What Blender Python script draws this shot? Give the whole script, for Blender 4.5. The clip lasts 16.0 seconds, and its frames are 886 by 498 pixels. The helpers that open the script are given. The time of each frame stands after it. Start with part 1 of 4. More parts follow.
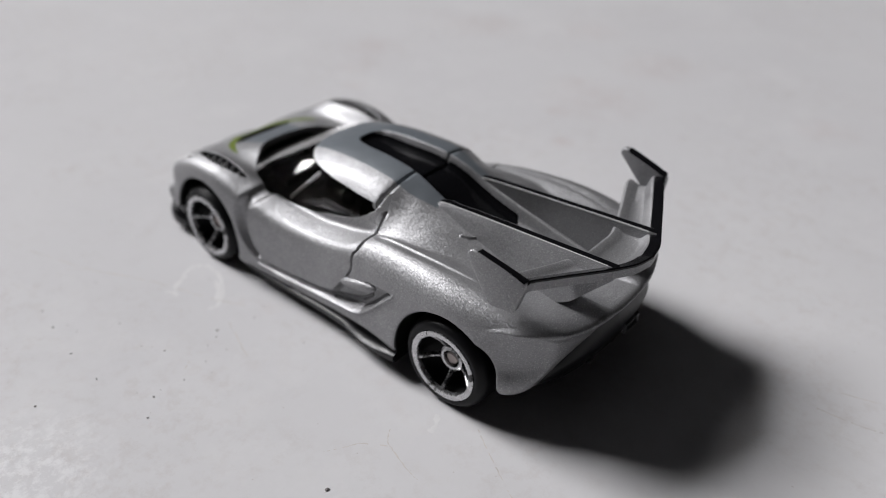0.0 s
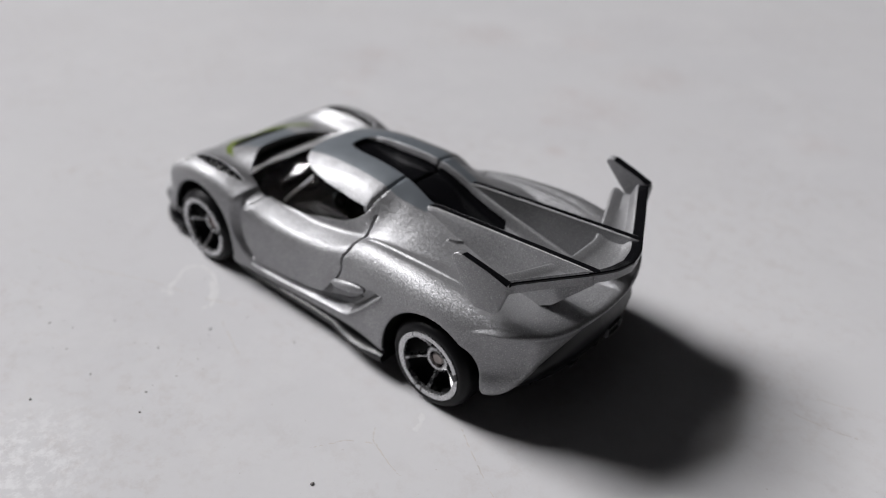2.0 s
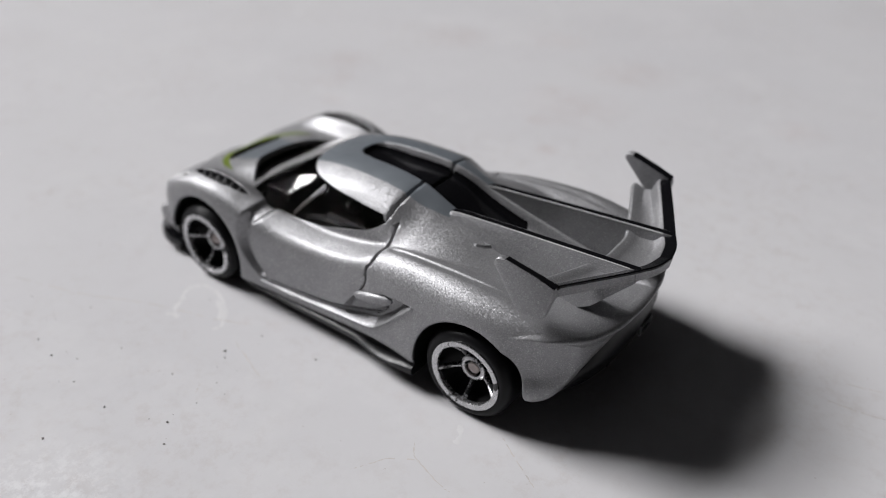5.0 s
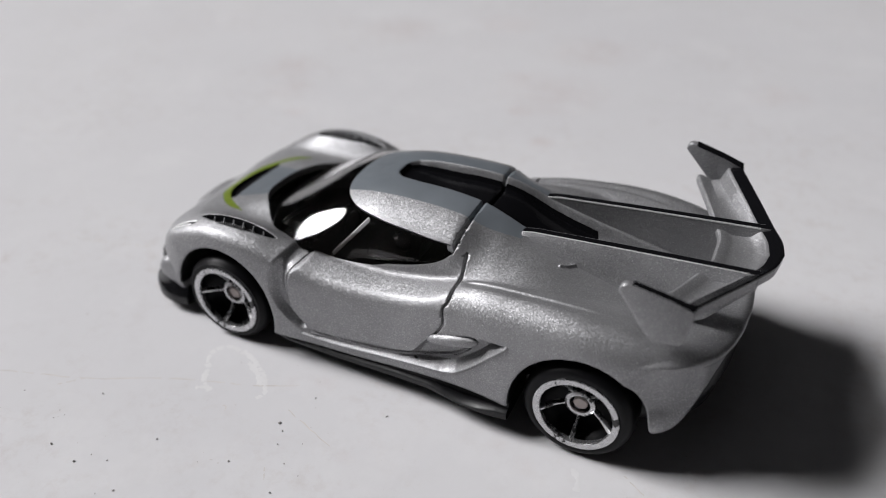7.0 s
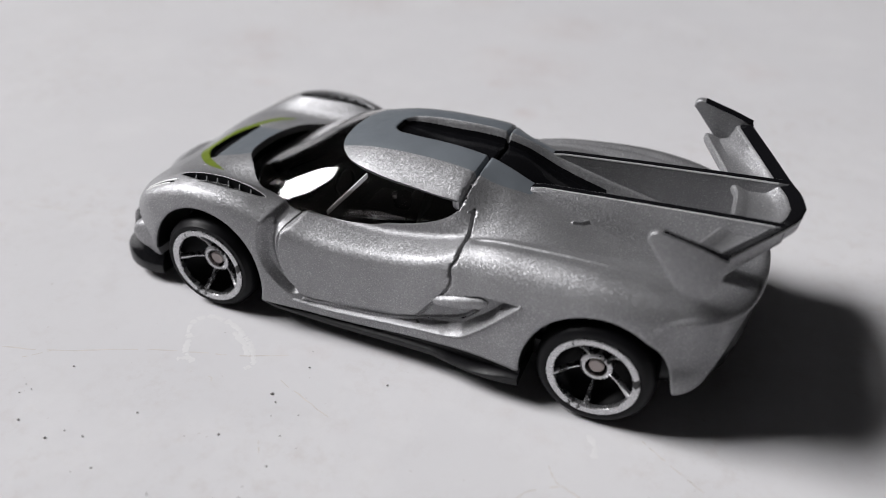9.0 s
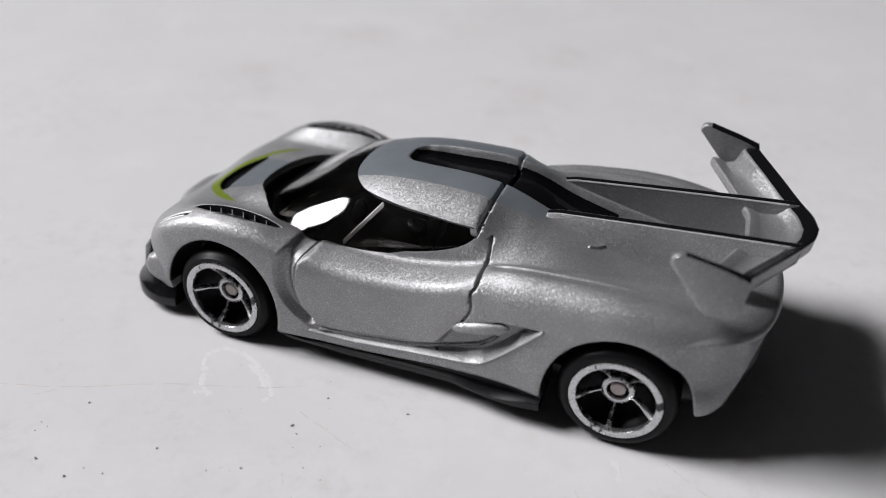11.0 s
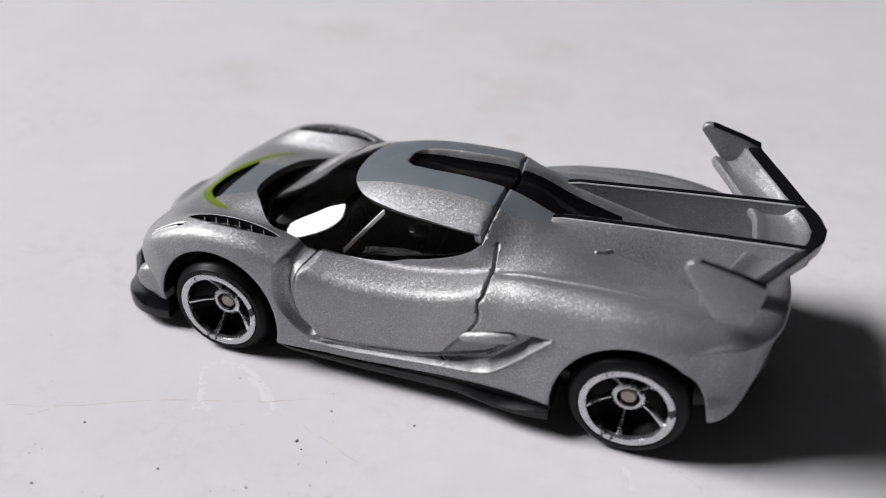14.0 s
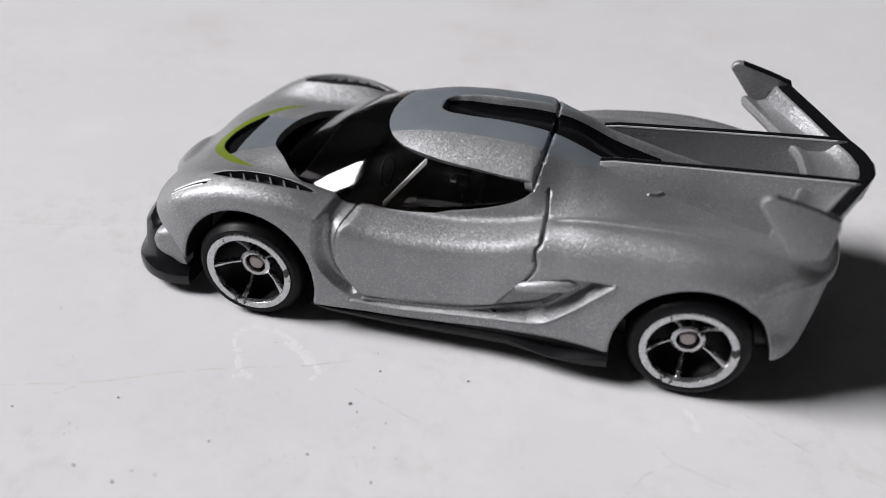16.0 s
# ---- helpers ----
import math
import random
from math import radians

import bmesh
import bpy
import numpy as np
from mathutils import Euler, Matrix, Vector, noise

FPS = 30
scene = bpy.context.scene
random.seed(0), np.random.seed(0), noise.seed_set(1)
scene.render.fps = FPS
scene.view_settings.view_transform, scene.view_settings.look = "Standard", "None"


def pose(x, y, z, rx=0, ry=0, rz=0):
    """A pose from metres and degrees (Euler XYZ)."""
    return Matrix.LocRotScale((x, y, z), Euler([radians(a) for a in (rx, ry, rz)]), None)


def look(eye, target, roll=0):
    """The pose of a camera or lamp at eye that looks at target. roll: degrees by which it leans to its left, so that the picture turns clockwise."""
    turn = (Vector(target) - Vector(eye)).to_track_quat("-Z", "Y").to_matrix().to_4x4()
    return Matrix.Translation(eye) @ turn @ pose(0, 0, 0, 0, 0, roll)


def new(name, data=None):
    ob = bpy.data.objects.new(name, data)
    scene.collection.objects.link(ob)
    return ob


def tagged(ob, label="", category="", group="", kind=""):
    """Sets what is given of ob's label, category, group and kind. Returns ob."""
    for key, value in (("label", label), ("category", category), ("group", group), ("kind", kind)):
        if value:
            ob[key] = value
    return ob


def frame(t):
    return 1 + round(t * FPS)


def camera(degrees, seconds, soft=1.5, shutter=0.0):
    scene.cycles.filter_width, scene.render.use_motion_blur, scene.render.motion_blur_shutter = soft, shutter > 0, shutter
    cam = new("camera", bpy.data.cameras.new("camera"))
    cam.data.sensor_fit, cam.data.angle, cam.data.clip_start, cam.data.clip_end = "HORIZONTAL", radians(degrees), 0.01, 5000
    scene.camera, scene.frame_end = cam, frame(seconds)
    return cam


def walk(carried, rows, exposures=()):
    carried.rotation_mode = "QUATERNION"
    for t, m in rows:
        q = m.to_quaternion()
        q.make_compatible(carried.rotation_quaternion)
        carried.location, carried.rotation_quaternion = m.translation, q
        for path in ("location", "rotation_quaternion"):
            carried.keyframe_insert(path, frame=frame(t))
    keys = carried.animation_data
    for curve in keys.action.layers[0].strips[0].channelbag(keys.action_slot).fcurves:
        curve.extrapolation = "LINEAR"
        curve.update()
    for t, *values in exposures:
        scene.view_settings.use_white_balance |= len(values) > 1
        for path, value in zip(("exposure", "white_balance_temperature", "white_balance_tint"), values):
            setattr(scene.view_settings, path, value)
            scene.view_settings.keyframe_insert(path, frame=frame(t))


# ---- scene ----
# the eye in millimetres, then the turn in degrees
cam = camera(59.60, 16.0, soft=1.0)
cam.data.dof.use_dof = True
cam.data.dof.focus_distance = 0.078
cam.data.dof.aperture_fstop = 19.0
ROWS = [
    (0.0, 60.02, -64.31, 62.48, 56.20, -1.50, 40.05),
    (0.5, 61.75, -63.69, 62.70, 56.31, -1.71, 40.42),
    (1.0, 62.24, -65.45, 62.72, 56.44, -1.94, 40.51),
    (1.5, 62.63, -64.80, 62.85, 56.68, -2.00, 40.77),
    (2.0, 62.70, -65.01, 63.15, 56.91, -2.19, 40.67),
    (2.5, 62.38, -65.21, 63.14, 56.96, -2.40, 40.48),
    (3.0, 61.34, -65.09, 62.26, 57.32, -2.64, 40.12),
    (5.3, 50.66, -68.86, 61.78, 57.12, -1.23, 34.40),
    (5.5, 47.59, -68.75, 62.32, 56.67, -0.73, 33.33),
    (6.0, 38.60, -69.58, 61.29, 56.50, -0.16, 29.71),
    (6.5, 34.98, -68.50, 60.95, 56.46, 0.21, 27.07),
    (7.0, 32.64, -68.79, 60.05, 56.31, 0.30, 25.55),
    (7.5, 31.00, -68.51, 59.12, 55.88, 0.04, 24.56),
    (8.0, 30.05, -68.89, 55.90, 55.72, -0.55, 23.66),
    (8.5, 28.17, -68.77, 54.51, 55.79, -1.17, 22.91),
    (9.0, 26.82, -69.42, 53.93, 56.23, -1.69, 22.29),
    (9.2, 26.71, -69.44, 53.96, 56.40, -1.86, 22.03),
    (11.5, 22.64, -71.80, 53.95, 58.84, -1.38, 20.25),
    (12.0, 22.03, -72.28, 54.17, 59.09, -1.34, 20.05),
    (12.5, 22.25, -71.76, 53.60, 58.97, -1.27, 19.78),
    (13.0, 22.12, -71.64, 53.41, 58.54, -1.33, 19.39),
    (13.5, 20.90, -71.16, 53.34, 57.98, -1.37, 18.97),
    (14.0, 20.45, -69.80, 54.45, 57.71, -1.44, 18.52),
    (14.5, 18.55, -69.75, 54.08, 56.93, -1.69, 17.66),
    (15.0, 12.93, -72.61, 52.91, 56.06, -2.00, 16.48),
    (15.5, 8.42, -72.21, 52.50, 55.44, -2.31, 14.79),
    (16.0, 9.38, -71.05, 51.56, 55.10, -2.32, 12.98),
]
walk(cam, [(t, pose(x * 0.001, y * 0.001, z * 0.001, rx, ry, rz)) for t, x, y, z, rx, ry, rz in ROWS],
     exposures=[(0, -0.27), (3, -0.24), (6.5, -0.16), (9, -0.06), (12, 0.0), (16, 0.05)])

# ---- light: one window in front of the car, in an added near-black room ----
WINDOW_Y, WINDOW_Z, WINDOW_W, WINDOW_H, WALL_X = -0.40, 2.05, 1.1, 1.5, -2.025
world = bpy.data.worlds.new("world")
scene.world = world
world.use_nodes = True
sky = world.node_tree.nodes.new("ShaderNodeTexSky")
sky.sky_type, sky.sun_disc, sky.sun_elevation, sky.sun_rotation = "NISHITA", False, radians(40), radians(200)
world.node_tree.links.new(sky.outputs[0], world.node_tree.nodes["Background"].inputs[0])
world.node_tree.nodes["Background"].inputs[1].default_value = 0.1
lamp = bpy.data.lights.new("window_light", "AREA")
lamp.shape, lamp.size, lamp.size_y, lamp.energy, lamp.color = "RECTANGLE", WINDOW_W, WINDOW_H, 192.0, (1.0, 0.985, 0.998)
window_light = new("window_light", lamp)
window_light.matrix_world = look((WALL_X - 0.02, WINDOW_Y, WINDOW_Z), (WALL_X + 1, WINDOW_Y, WINDOW_Z))


# ---- materials ----
class Nodes:
    """A short way to write node materials."""

    def __init__(self, name):
        self.mat = bpy.data.materials.new(name)
        self.mat.use_nodes = True
        self.tree = self.mat.node_tree
        self.shader = self.tree.nodes["Principled BSDF"]
        self.place = self.add("ShaderNodeTexCoord").outputs["Object"]

    def add(self, kind, **inputs):
        n = self.tree.nodes.new(kind)
        for key, value in inputs.items():
            self.put(n.inputs[key.replace("_", " ")], value)
        return n

    def put(self, socket, value):
        if isinstance(value, bpy.types.NodeSocket):
            self.tree.links.new(value, socket)
        else:
            socket.default_value = value

    def set(self, **inputs):
        for key, value in inputs.items():
            self.put(self.shader.inputs[key.replace("_", " ")], value)
        return self

    def noise(self, scale, detail=3.0, rough=0.55, where=None, out=0):
        return self.add("ShaderNodeTexNoise", Vector=where or self.place, Scale=scale, Detail=detail, Roughness=rough).outputs[out]

    def ramp(self, fac, *stops):
        n = self.add("ShaderNodeValToRGB", Fac=fac)
        e = n.color_ramp.elements
        while len(e) < len(stops):
            e.new(0.5)
        for spot, (at, c) in zip(e, stops):
            spot.position, spot.color = at, (*((c,) * 3 if isinstance(c, (int, float)) else c), 1)
        return n.outputs[0]

    def mix(self, fac, a, b, blend="MIX"):
        n = self.tree.nodes.new("ShaderNodeMix")
        n.data_type, n.blend_type = "RGBA", blend
        self.put(n.inputs[0], fac)
        for socket, v in ((n.inputs[6], a), (n.inputs[7], b)):
            self.put(socket, (*v, 1) if isinstance(v, tuple) and len(v) == 3 else v)
        return n.outputs[2]

    def math(self, op, a, b=0.0, c=0.0):
        n = self.tree.nodes.new("ShaderNodeMath")
        n.operation = op
        for i, v in enumerate((a, b, c)):
            self.put(n.inputs[i], v)
        return n.outputs[0]

    def bump(self, height, strength=0.2, distance=0.0001, normal=None):
        n = self.add("ShaderNodeBump", Height=height, Strength=strength, Distance=distance)
        if normal is not None:
            self.put(n.inputs["Normal"], normal)
        return n.outputs[0]


def plain(name, colour, rough=0.5, metal=0.0, grain=3000.0, bump=0.1, vary=0.12, **more):
    n = Nodes(name)
    spots = n.noise(grain * 0.12)
    dark, light = tuple(c * (1 - vary) for c in colour), tuple(min(1, c * (1 + vary)) for c in colour)
    n.set(Base_Color=n.mix(spots, dark, light), Metallic=metal,
          Roughness=n.ramp(n.noise(grain * 0.3), (0.3, max(0.02, rough - 0.06)), (0.7, rough + 0.06)),
          Normal=n.bump(n.noise(grain), bump, 0.00002))
    n.set(**more)
    return n.mat


def metallic_paint():
    """Silver die-cast paint: a clear base with coarse flakes turned every way."""
    n = Nodes("silver_paint")
    flake = n.add("ShaderNodeTexVoronoi", Vector=n.place, Scale=11500.0)
    fine = n.add("ShaderNodeTexVoronoi", Vector=n.place, Scale=18000.0)
    tilt = n.add("ShaderNodeVectorMath", **{})
    tilt.operation = "SUBTRACT"
    n.put(tilt.inputs[0], flake.outputs["Color"])
    tilt.inputs[1].default_value = (0.5, 0.5, 0.5)
    size = n.add("ShaderNodeVectorMath")
    size.operation = "SCALE"
    n.put(size.inputs[0], tilt.outputs[0])
    size.inputs[3].default_value = 0.36
    geo = n.add("ShaderNodeNewGeometry")
    total = n.add("ShaderNodeVectorMath")
    total.operation = "ADD"
    n.put(total.inputs[0], geo.outputs["Normal"])
    n.put(total.inputs[1], size.outputs[0])
    unit = n.add("ShaderNodeVectorMath")
    unit.operation = "NORMALIZE"
    n.put(unit.inputs[0], total.outputs[0])
    worn = n.ramp(n.noise(160, 4), (0.35, 0.80), (0.7, 1.0))
    pick = n.add("ShaderNodeSeparateColor", Color=flake.outputs["Color"])
    grain = n.ramp(pick.outputs[0], (0.0, (0.29, 0.29, 0.3)), (0.5, (0.36, 0.36, 0.37)), (0.9, (0.46, 0.46, 0.47)), (1.0, (0.72, 0.72, 0.73)))
    speck = n.add("ShaderNodeSeparateColor", Color=fine.outputs["Color"])
    grey = n.mix(1.0, n.mix(n.math("MULTIPLY", speck.outputs[1], 0.5), grain, (0.34, 0.34, 0.347)), worn, "MULTIPLY")
    n.set(Base_Color=grey, Metallic=0.70, Roughness=0.53, Normal=n.bump(n.noise(900, 3), 0.12, 0.00004, unit.outputs[0]),
          Coat_Weight=0.16, Coat_Roughness=0.12)
    return n


SILVER = metallic_paint().mat
GREY_PAINT = plain("grey_paint", (0.17, 0.19, 0.21), 0.42, 0.2, bump=0.05)
GREEN_PAINT = plain("green_paint", (0.14, 0.19, 0.012), 0.45)
BLACK_PLASTIC = plain("black_plastic", (0.005, 0.005, 0.006), 0.34, grain=5000, bump=0.15, Specular_IOR_Level=0.3)
CABIN_PLASTIC = plain("cabin_plastic", (0.006, 0.0055, 0.0055), 0.35, grain=3000, bump=0.15, Specular_IOR_Level=0.3)
GLOSS_BLACK = plain("gloss_black", (0.005, 0.005, 0.006), 0.18, bump=0.04, Specular_IOR_Level=0.2)
RUBBER = plain("tyre_plastic", (0.006, 0.006, 0.007), 0.42, grain=2500, bump=0.1, Specular_IOR_Level=0.16)


def worn_chrome():
    """Bright foil print, chipped through to the black plastic in places."""
    n = Nodes("chrome_print")
    chip = n.ramp(n.math("ADD", n.noise(420, 4, 0.65), n.math("MULTIPLY", n.noise(3000, 2), 0.12)), (0.66, 0.0), (0.69, 1.0))
    tone = n.mix(n.noise(1500), (0.42, 0.42, 0.43), (0.72, 0.72, 0.73))
    n.set(Base_Color=n.mix(chip, tone, (0.02, 0.02, 0.021)), Metallic=n.math("SUBTRACT", 0.9, n.math("MULTIPLY", chip, 0.85)),
          Roughness=n.ramp(n.noise(900), (0.3, 0.2), (0.7, 0.36)), Normal=n.bump(n.noise(1800), 0.5, 0.00002))
    return n.mat


CHROME = worn_chrome()
# near-white metal for strake edges, headlight strips and pillars
BRIGHT_METAL = plain("bright_metal", (0.88, 0.88, 0.88), 0.45, 0.4, grain=6000, bump=0.5, vary=0.25)
PLATE = plain("dull_print", (0.16, 0.16, 0.17), 0.45, 0.3, grain=4000, bump=0.2)
SHINY_BLACK = plain("shiny_black", (0.006, 0.006, 0.007), 0.2, bump=0.06, Specular_IOR_Level=0.5)
AXLE = plain("axle_metal", (0.50, 0.44, 0.42), 0.5, 0.4, grain=3000, bump=0.2)
# near-black, so the added room sends little bounce light into the shadows
WALL = plain("near_black_wall", (0.018, 0.0175, 0.018), 0.8, grain=90, bump=0.2, Specular_IOR_Level=0.1)
CEILING = plain("near_black_ceiling", (0.018, 0.018, 0.018), 0.85, grain=90, bump=0.2, Specular_IOR_Level=0.1)
FLOORING = plain("floor_boards", (0.03, 0.02, 0.013), 0.5, grain=60, bump=0.2, Specular_IOR_Level=0.1)
FRAME = plain("window_paint", (0.7, 0.7, 0.68), 0.5, grain=200)


def tinted_glass():
    n = Nodes("tinted_glass")
    n.set(Base_Color=n.mix(n.noise(300), (0.62, 0.60, 0.59), (0.68, 0.66, 0.65)), Roughness=0.04, IOR=1.45, Transmission_Weight=1.0,
          Normal=n.bump(n.noise(500, 2), 0.05, 0.00005))
    return n.mat


GLASS = tinted_glass()


# soft stains on the table: x, y and radius in metres
STAINS = [(-0.0601, 0.0522, 0.006), (-0.0525, 0.0432, 0.003), (-0.067, 0.0627, 0.009), (-0.0204, 0.0763, 0.005), (-0.0135, 0.061, 0.003), (-0.0109, 0.072, 0.014), (-0.0099, 0.0988, 0.012),
          (-0.0052, 0.0501, 0.003), (-0.0571, 0.0956, 0.012), (-0.0353, 0.11, 0.01), (0.03, 0.09, 0.008),
          (-0.0073, -0.0173, 0.0016), (-0.0104, -0.0192, 0.0013), (0.0139, -0.0174, 0.0014), (0.0172, -0.0193, 0.0018), (-0.0063, -0.0176, 0.0014), (0.0008, -0.0257, 0.0013)]


def table_white():
    n = Nodes("white_laminate")
    world_place = n.add("ShaderNodeNewGeometry").outputs["Position"]
    cloud = n.ramp(n.noise(9, 5, 0.6), (0.3, (0.61, 0.605, 0.62)), (0.7, (0.66, 0.655, 0.665)))
    smudge = n.ramp(n.noise(130, 5, 0.65), (0.55, 0.0), (0.80, 1.0))
    c = n.mix(n.math("MULTIPLY", smudge, 0.10), cloud, (0.42, 0.39, 0.38))
    broken = n.ramp(n.noise(260, 4, 0.6), (0.35, 0.15), (0.65, 1.0))
    for x, y, r in STAINS:
        gap = n.add("ShaderNodeVectorMath")
        gap.operation = "DISTANCE"
        n.put(gap.inputs[0], world_place)
        gap.inputs[1].default_value = (x, y, 0)
        soft = n.ramp(n.math("DIVIDE", gap.outputs["Value"], r), (0.25, 1.0), (1.0, 0.0))
        c = n.mix(n.math("MULTIPLY", n.math("MULTIPLY", soft, broken), 0.07 if r < 0.002 else 0.3 if r < 0.004 else 0.15), c, (0.42, 0.27, 0.23))
    # faint rubbed dirt and tiny flecks
    rub = n.math("MULTIPLY", n.ramp(n.noise(42, 4, 0.6), (0.44, 0.0), (0.60, 1.0)), n.ramp(n.noise(420, 5, 0.75), (0.48, 0.0), (0.68, 1.0)))
    c = n.mix(n.math("MULTIPLY", rub, 0.24), c, (0.40, 0.33, 0.29))
    fleck = n.ramp(n.noise(1500, 2, 0.5), (0.73, 0.0), (0.78, 1.0))
    c = n.mix(n.math("MULTIPLY", fleck, 0.4), c, (0.36, 0.31, 0.28))
    wipe = n.ramp(n.noise(70, 5, 0.7), (0.50, 0.0), (0.66, 1.0))
    c = n.mix(n.math("MULTIPLY", wipe, 0.22), c, (0.75, 0.745, 0.75))
    # a patch rubbed rough and pale
    gap = n.add("ShaderNodeVectorMath")
    gap.operation = "DISTANCE"
    n.put(gap.inputs[0], world_place)
    gap.inputs[1].default_value = (-0.004, -0.0515, 0)
    pale = n.math("MULTIPLY", n.ramp(n.math("DIVIDE", gap.outputs["Value"], 0.011), (0.35, 1.0), (1.0, 0.0)), n.ramp(n.noise(700, 6, 0.7), (0.46, 0.0), (0.60, 1.0)))
    c = n.mix(n.math("MULTIPLY", pale, 0.6), c, (0.82, 0.82, 0.83))
    # hairline scuffs
    streak = n.add("ShaderNodeMapping", Vector=n.place, Rotation=(0, 0, 0.6), Scale=(60, 1400, 1))
    hair = n.ramp(n.noise(1.0, 2, 0.5, streak.outputs[0]), (0.74, 0.0), (0.80, 1.0))
    c = n.mix(n.math("MULTIPLY", hair, n.math("MULTIPLY", smudge, 0.22)), c, (0.36, 0.34, 0.33))
    n.set(Base_Color=c, Roughness=n.ramp(n.noise(60, 4), (0.3, 0.40), (0.7, 0.55)), Normal=n.bump(n.noise(380, 4), 0.10, 0.00005),
          Specular_IOR_Level=0.05)
    return n.mat


TABLE = table_white()
CRUMB = plain("dark_crumb", (0.31, 0.295, 0.29), 0.8, grain=9000, bump=0.4, vary=0.4)
# a pale tone standing in for light thrown down by the wheel rims
PALE_RIM_LIGHT = plain("pale_rim_light", (0.685, 0.68, 0.685), 0.6, grain=5000, bump=0.1, vary=0.1)
SCUFF = plain("table_scuff", (0.565, 0.535, 0.51), 0.6, grain=5000, bump=0.1, vary=0.3)


# ---- mesh tools (millimetres in, metres out) ----
MM = 0.001


def mesh_object(name, verts, faces, mat, parent=None, label="", normals=None, smooth=True):
    me = bpy.data.meshes.new(name)
    me.from_pydata((np.asarray(verts, float) * MM).tolist(), [], [tuple(f) for f in faces])
    me.materials.append(mat)
    me.update()
    if smooth:
        me.shade_smooth()
    if normals is not None:
        me.normals_split_custom_set_from_vertices(np.asarray(normals, float).tolist())
    ob = new(name, me)
    ob.parent = parent
    if label:
        tagged(ob, label)
    return ob


def part(name, bm, mat, parent=None, label="", smooth_angle=35):
    """Links a bmesh in millimetres as one mesh object."""
    bmesh.ops.recalc_face_normals(bm, faces=bm.faces)
    me = bpy.data.meshes.new(name)
    bmesh.ops.scale(bm, vec=(MM, MM, MM), verts=bm.verts)
    for e in bm.edges:
        if len(e.link_faces) == 2 and e.calc_face_angle(0) > radians(smooth_angle):
            e.smooth = False
    for f in bm.faces:
        f.smooth = True
    bm.to_mesh(me)
    bm.free()
    me.materials.append(mat)
    ob = new(name, me)
    ob.parent = parent
    if label:
        tagged(ob, label)
    return ob


def lathe(profile, steps=72):
    """A ring turned about the y axis from (radius, y) pairs, closed on itself."""
    bm = bmesh.new()
    rings = []
    for i in range(steps):
        a = 2 * math.pi * i / steps
        rings.append([bm.verts.new((r * math.cos(a), o, r * math.sin(a))) for r, o in profile])
    n = len(profile)
    for i in range(steps):
        p, q = rings[i], rings[(i + 1) % steps]
        for j in range(n):
            k = (j + 1) % n
            bm.faces.new((p[j], p[k], q[k], q[j]))
    bmesh.ops.remove_doubles(bm, verts=bm.verts, dist=1e-4)
    return bm


def slab(outline, direction, bevel=0.15, segments=2):
    """A plate: a flat outline of 3D points pushed along a direction, its edges rounded."""
    bm = bmesh.new()
    a = [bm.verts.new(p) for p in outline]
    d = Vector(direction)
    b = [bm.verts.new(Vector(p) + d) for p in outline]
    bm.faces.new(a)
    bm.faces.new(b[::-1])
    n = len(a)
    for i in range(n):
        bm.faces.new((a[i], b[i], b[(i + 1) % n], a[(i + 1) % n]))
    if bevel:
        bmesh.ops.bevel(bm, geom=bm.edges[:], offset=bevel, segments=segments, profile=0.6, affect="EDGES")
    return bm


def block(cx, cy, cz, sx, sy, sz, bevel=0.2, segments=2):
    x0, x1, y0, y1, z0, z1 = cx - sx / 2, cx + sx / 2, cy - sy / 2, cy + sy / 2, cz - sz / 2, cz + sz / 2
    return slab([(x0, y0, z0), (x1, y0, z0), (x1, y1, z0), (x0, y1, z0)], (0, 0, z1 - z0), bevel, segments)


def loft(sections, closed_ends=True):
    """A skin over rings of equally many 3D points."""
    bm = bmesh.new()
    rings = [[bm.verts.new(p) for p in s] for s in sections]
    n = len(rings[0])
    for p, q in zip(rings, rings[1:]):
        for j in range(n):
            k = (j + 1) % n
            bm.faces.new((p[j], p[k], q[k], q[j]))
    if closed_ends:
        bm.faces.new(rings[0])
        bm.faces.new(rings[-1][::-1])
    return bm


def skin(form, low, high, step):
    """The zero surface of a form as vertices and quads."""
    axes = [np.arange(a, b + step, step) for a, b in zip(low, high)]
    gx, gy, gz = np.meshgrid(*axes, indexing="ij")
    f = form(gx.ravel(), gy.ravel(), gz.ravel()).reshape(gx.shape)
    s = f < 0
    cells = tuple(n - 1 for n in f.shape)
    count = np.zeros(cells, int)
    total = np.zeros(cells + (3,))
    hits = np.zeros(cells)
    for dx in (0, 1):
        for dy in (0, 1):
            for dz in (0, 1):
                count += s[dx:dx + cells[0], dy:dy + cells[1], dz:dz + cells[2]]
    live = (count > 0) & (count < 8)
    ids = -np.ones(cells, int)
    ids[live] = np.arange(live.sum())
    where = np.argwhere(live)
    verts = (where + 0.5) * step + np.array([a[0] for a in axes])
    faces = []
    for ax in range(3):
        o = [b for b in range(3) if b != ax]
        a = np.moveaxis(s, (ax, o[0], o[1]), (0, 1, 2))
        g = np.moveaxis(ids, (ax, o[0], o[1]), (0, 1, 2))
        cross = a[1:, 1:-1, 1:-1] != a[:-1, 1:-1, 1:-1]
        i, j, k = np.nonzero(cross)
        quad = np.stack([g[i, j, k], g[i, j + 1, k], g[i, j + 1, k + 1], g[i, j, k + 1]], 1)
        flip = a[:-1, 1:-1, 1:-1][i, j, k] == (ax == 1)
        quad[flip] = quad[flip][:, ::-1]
        faces.append(quad)
    return verts, np.concatenate(faces)


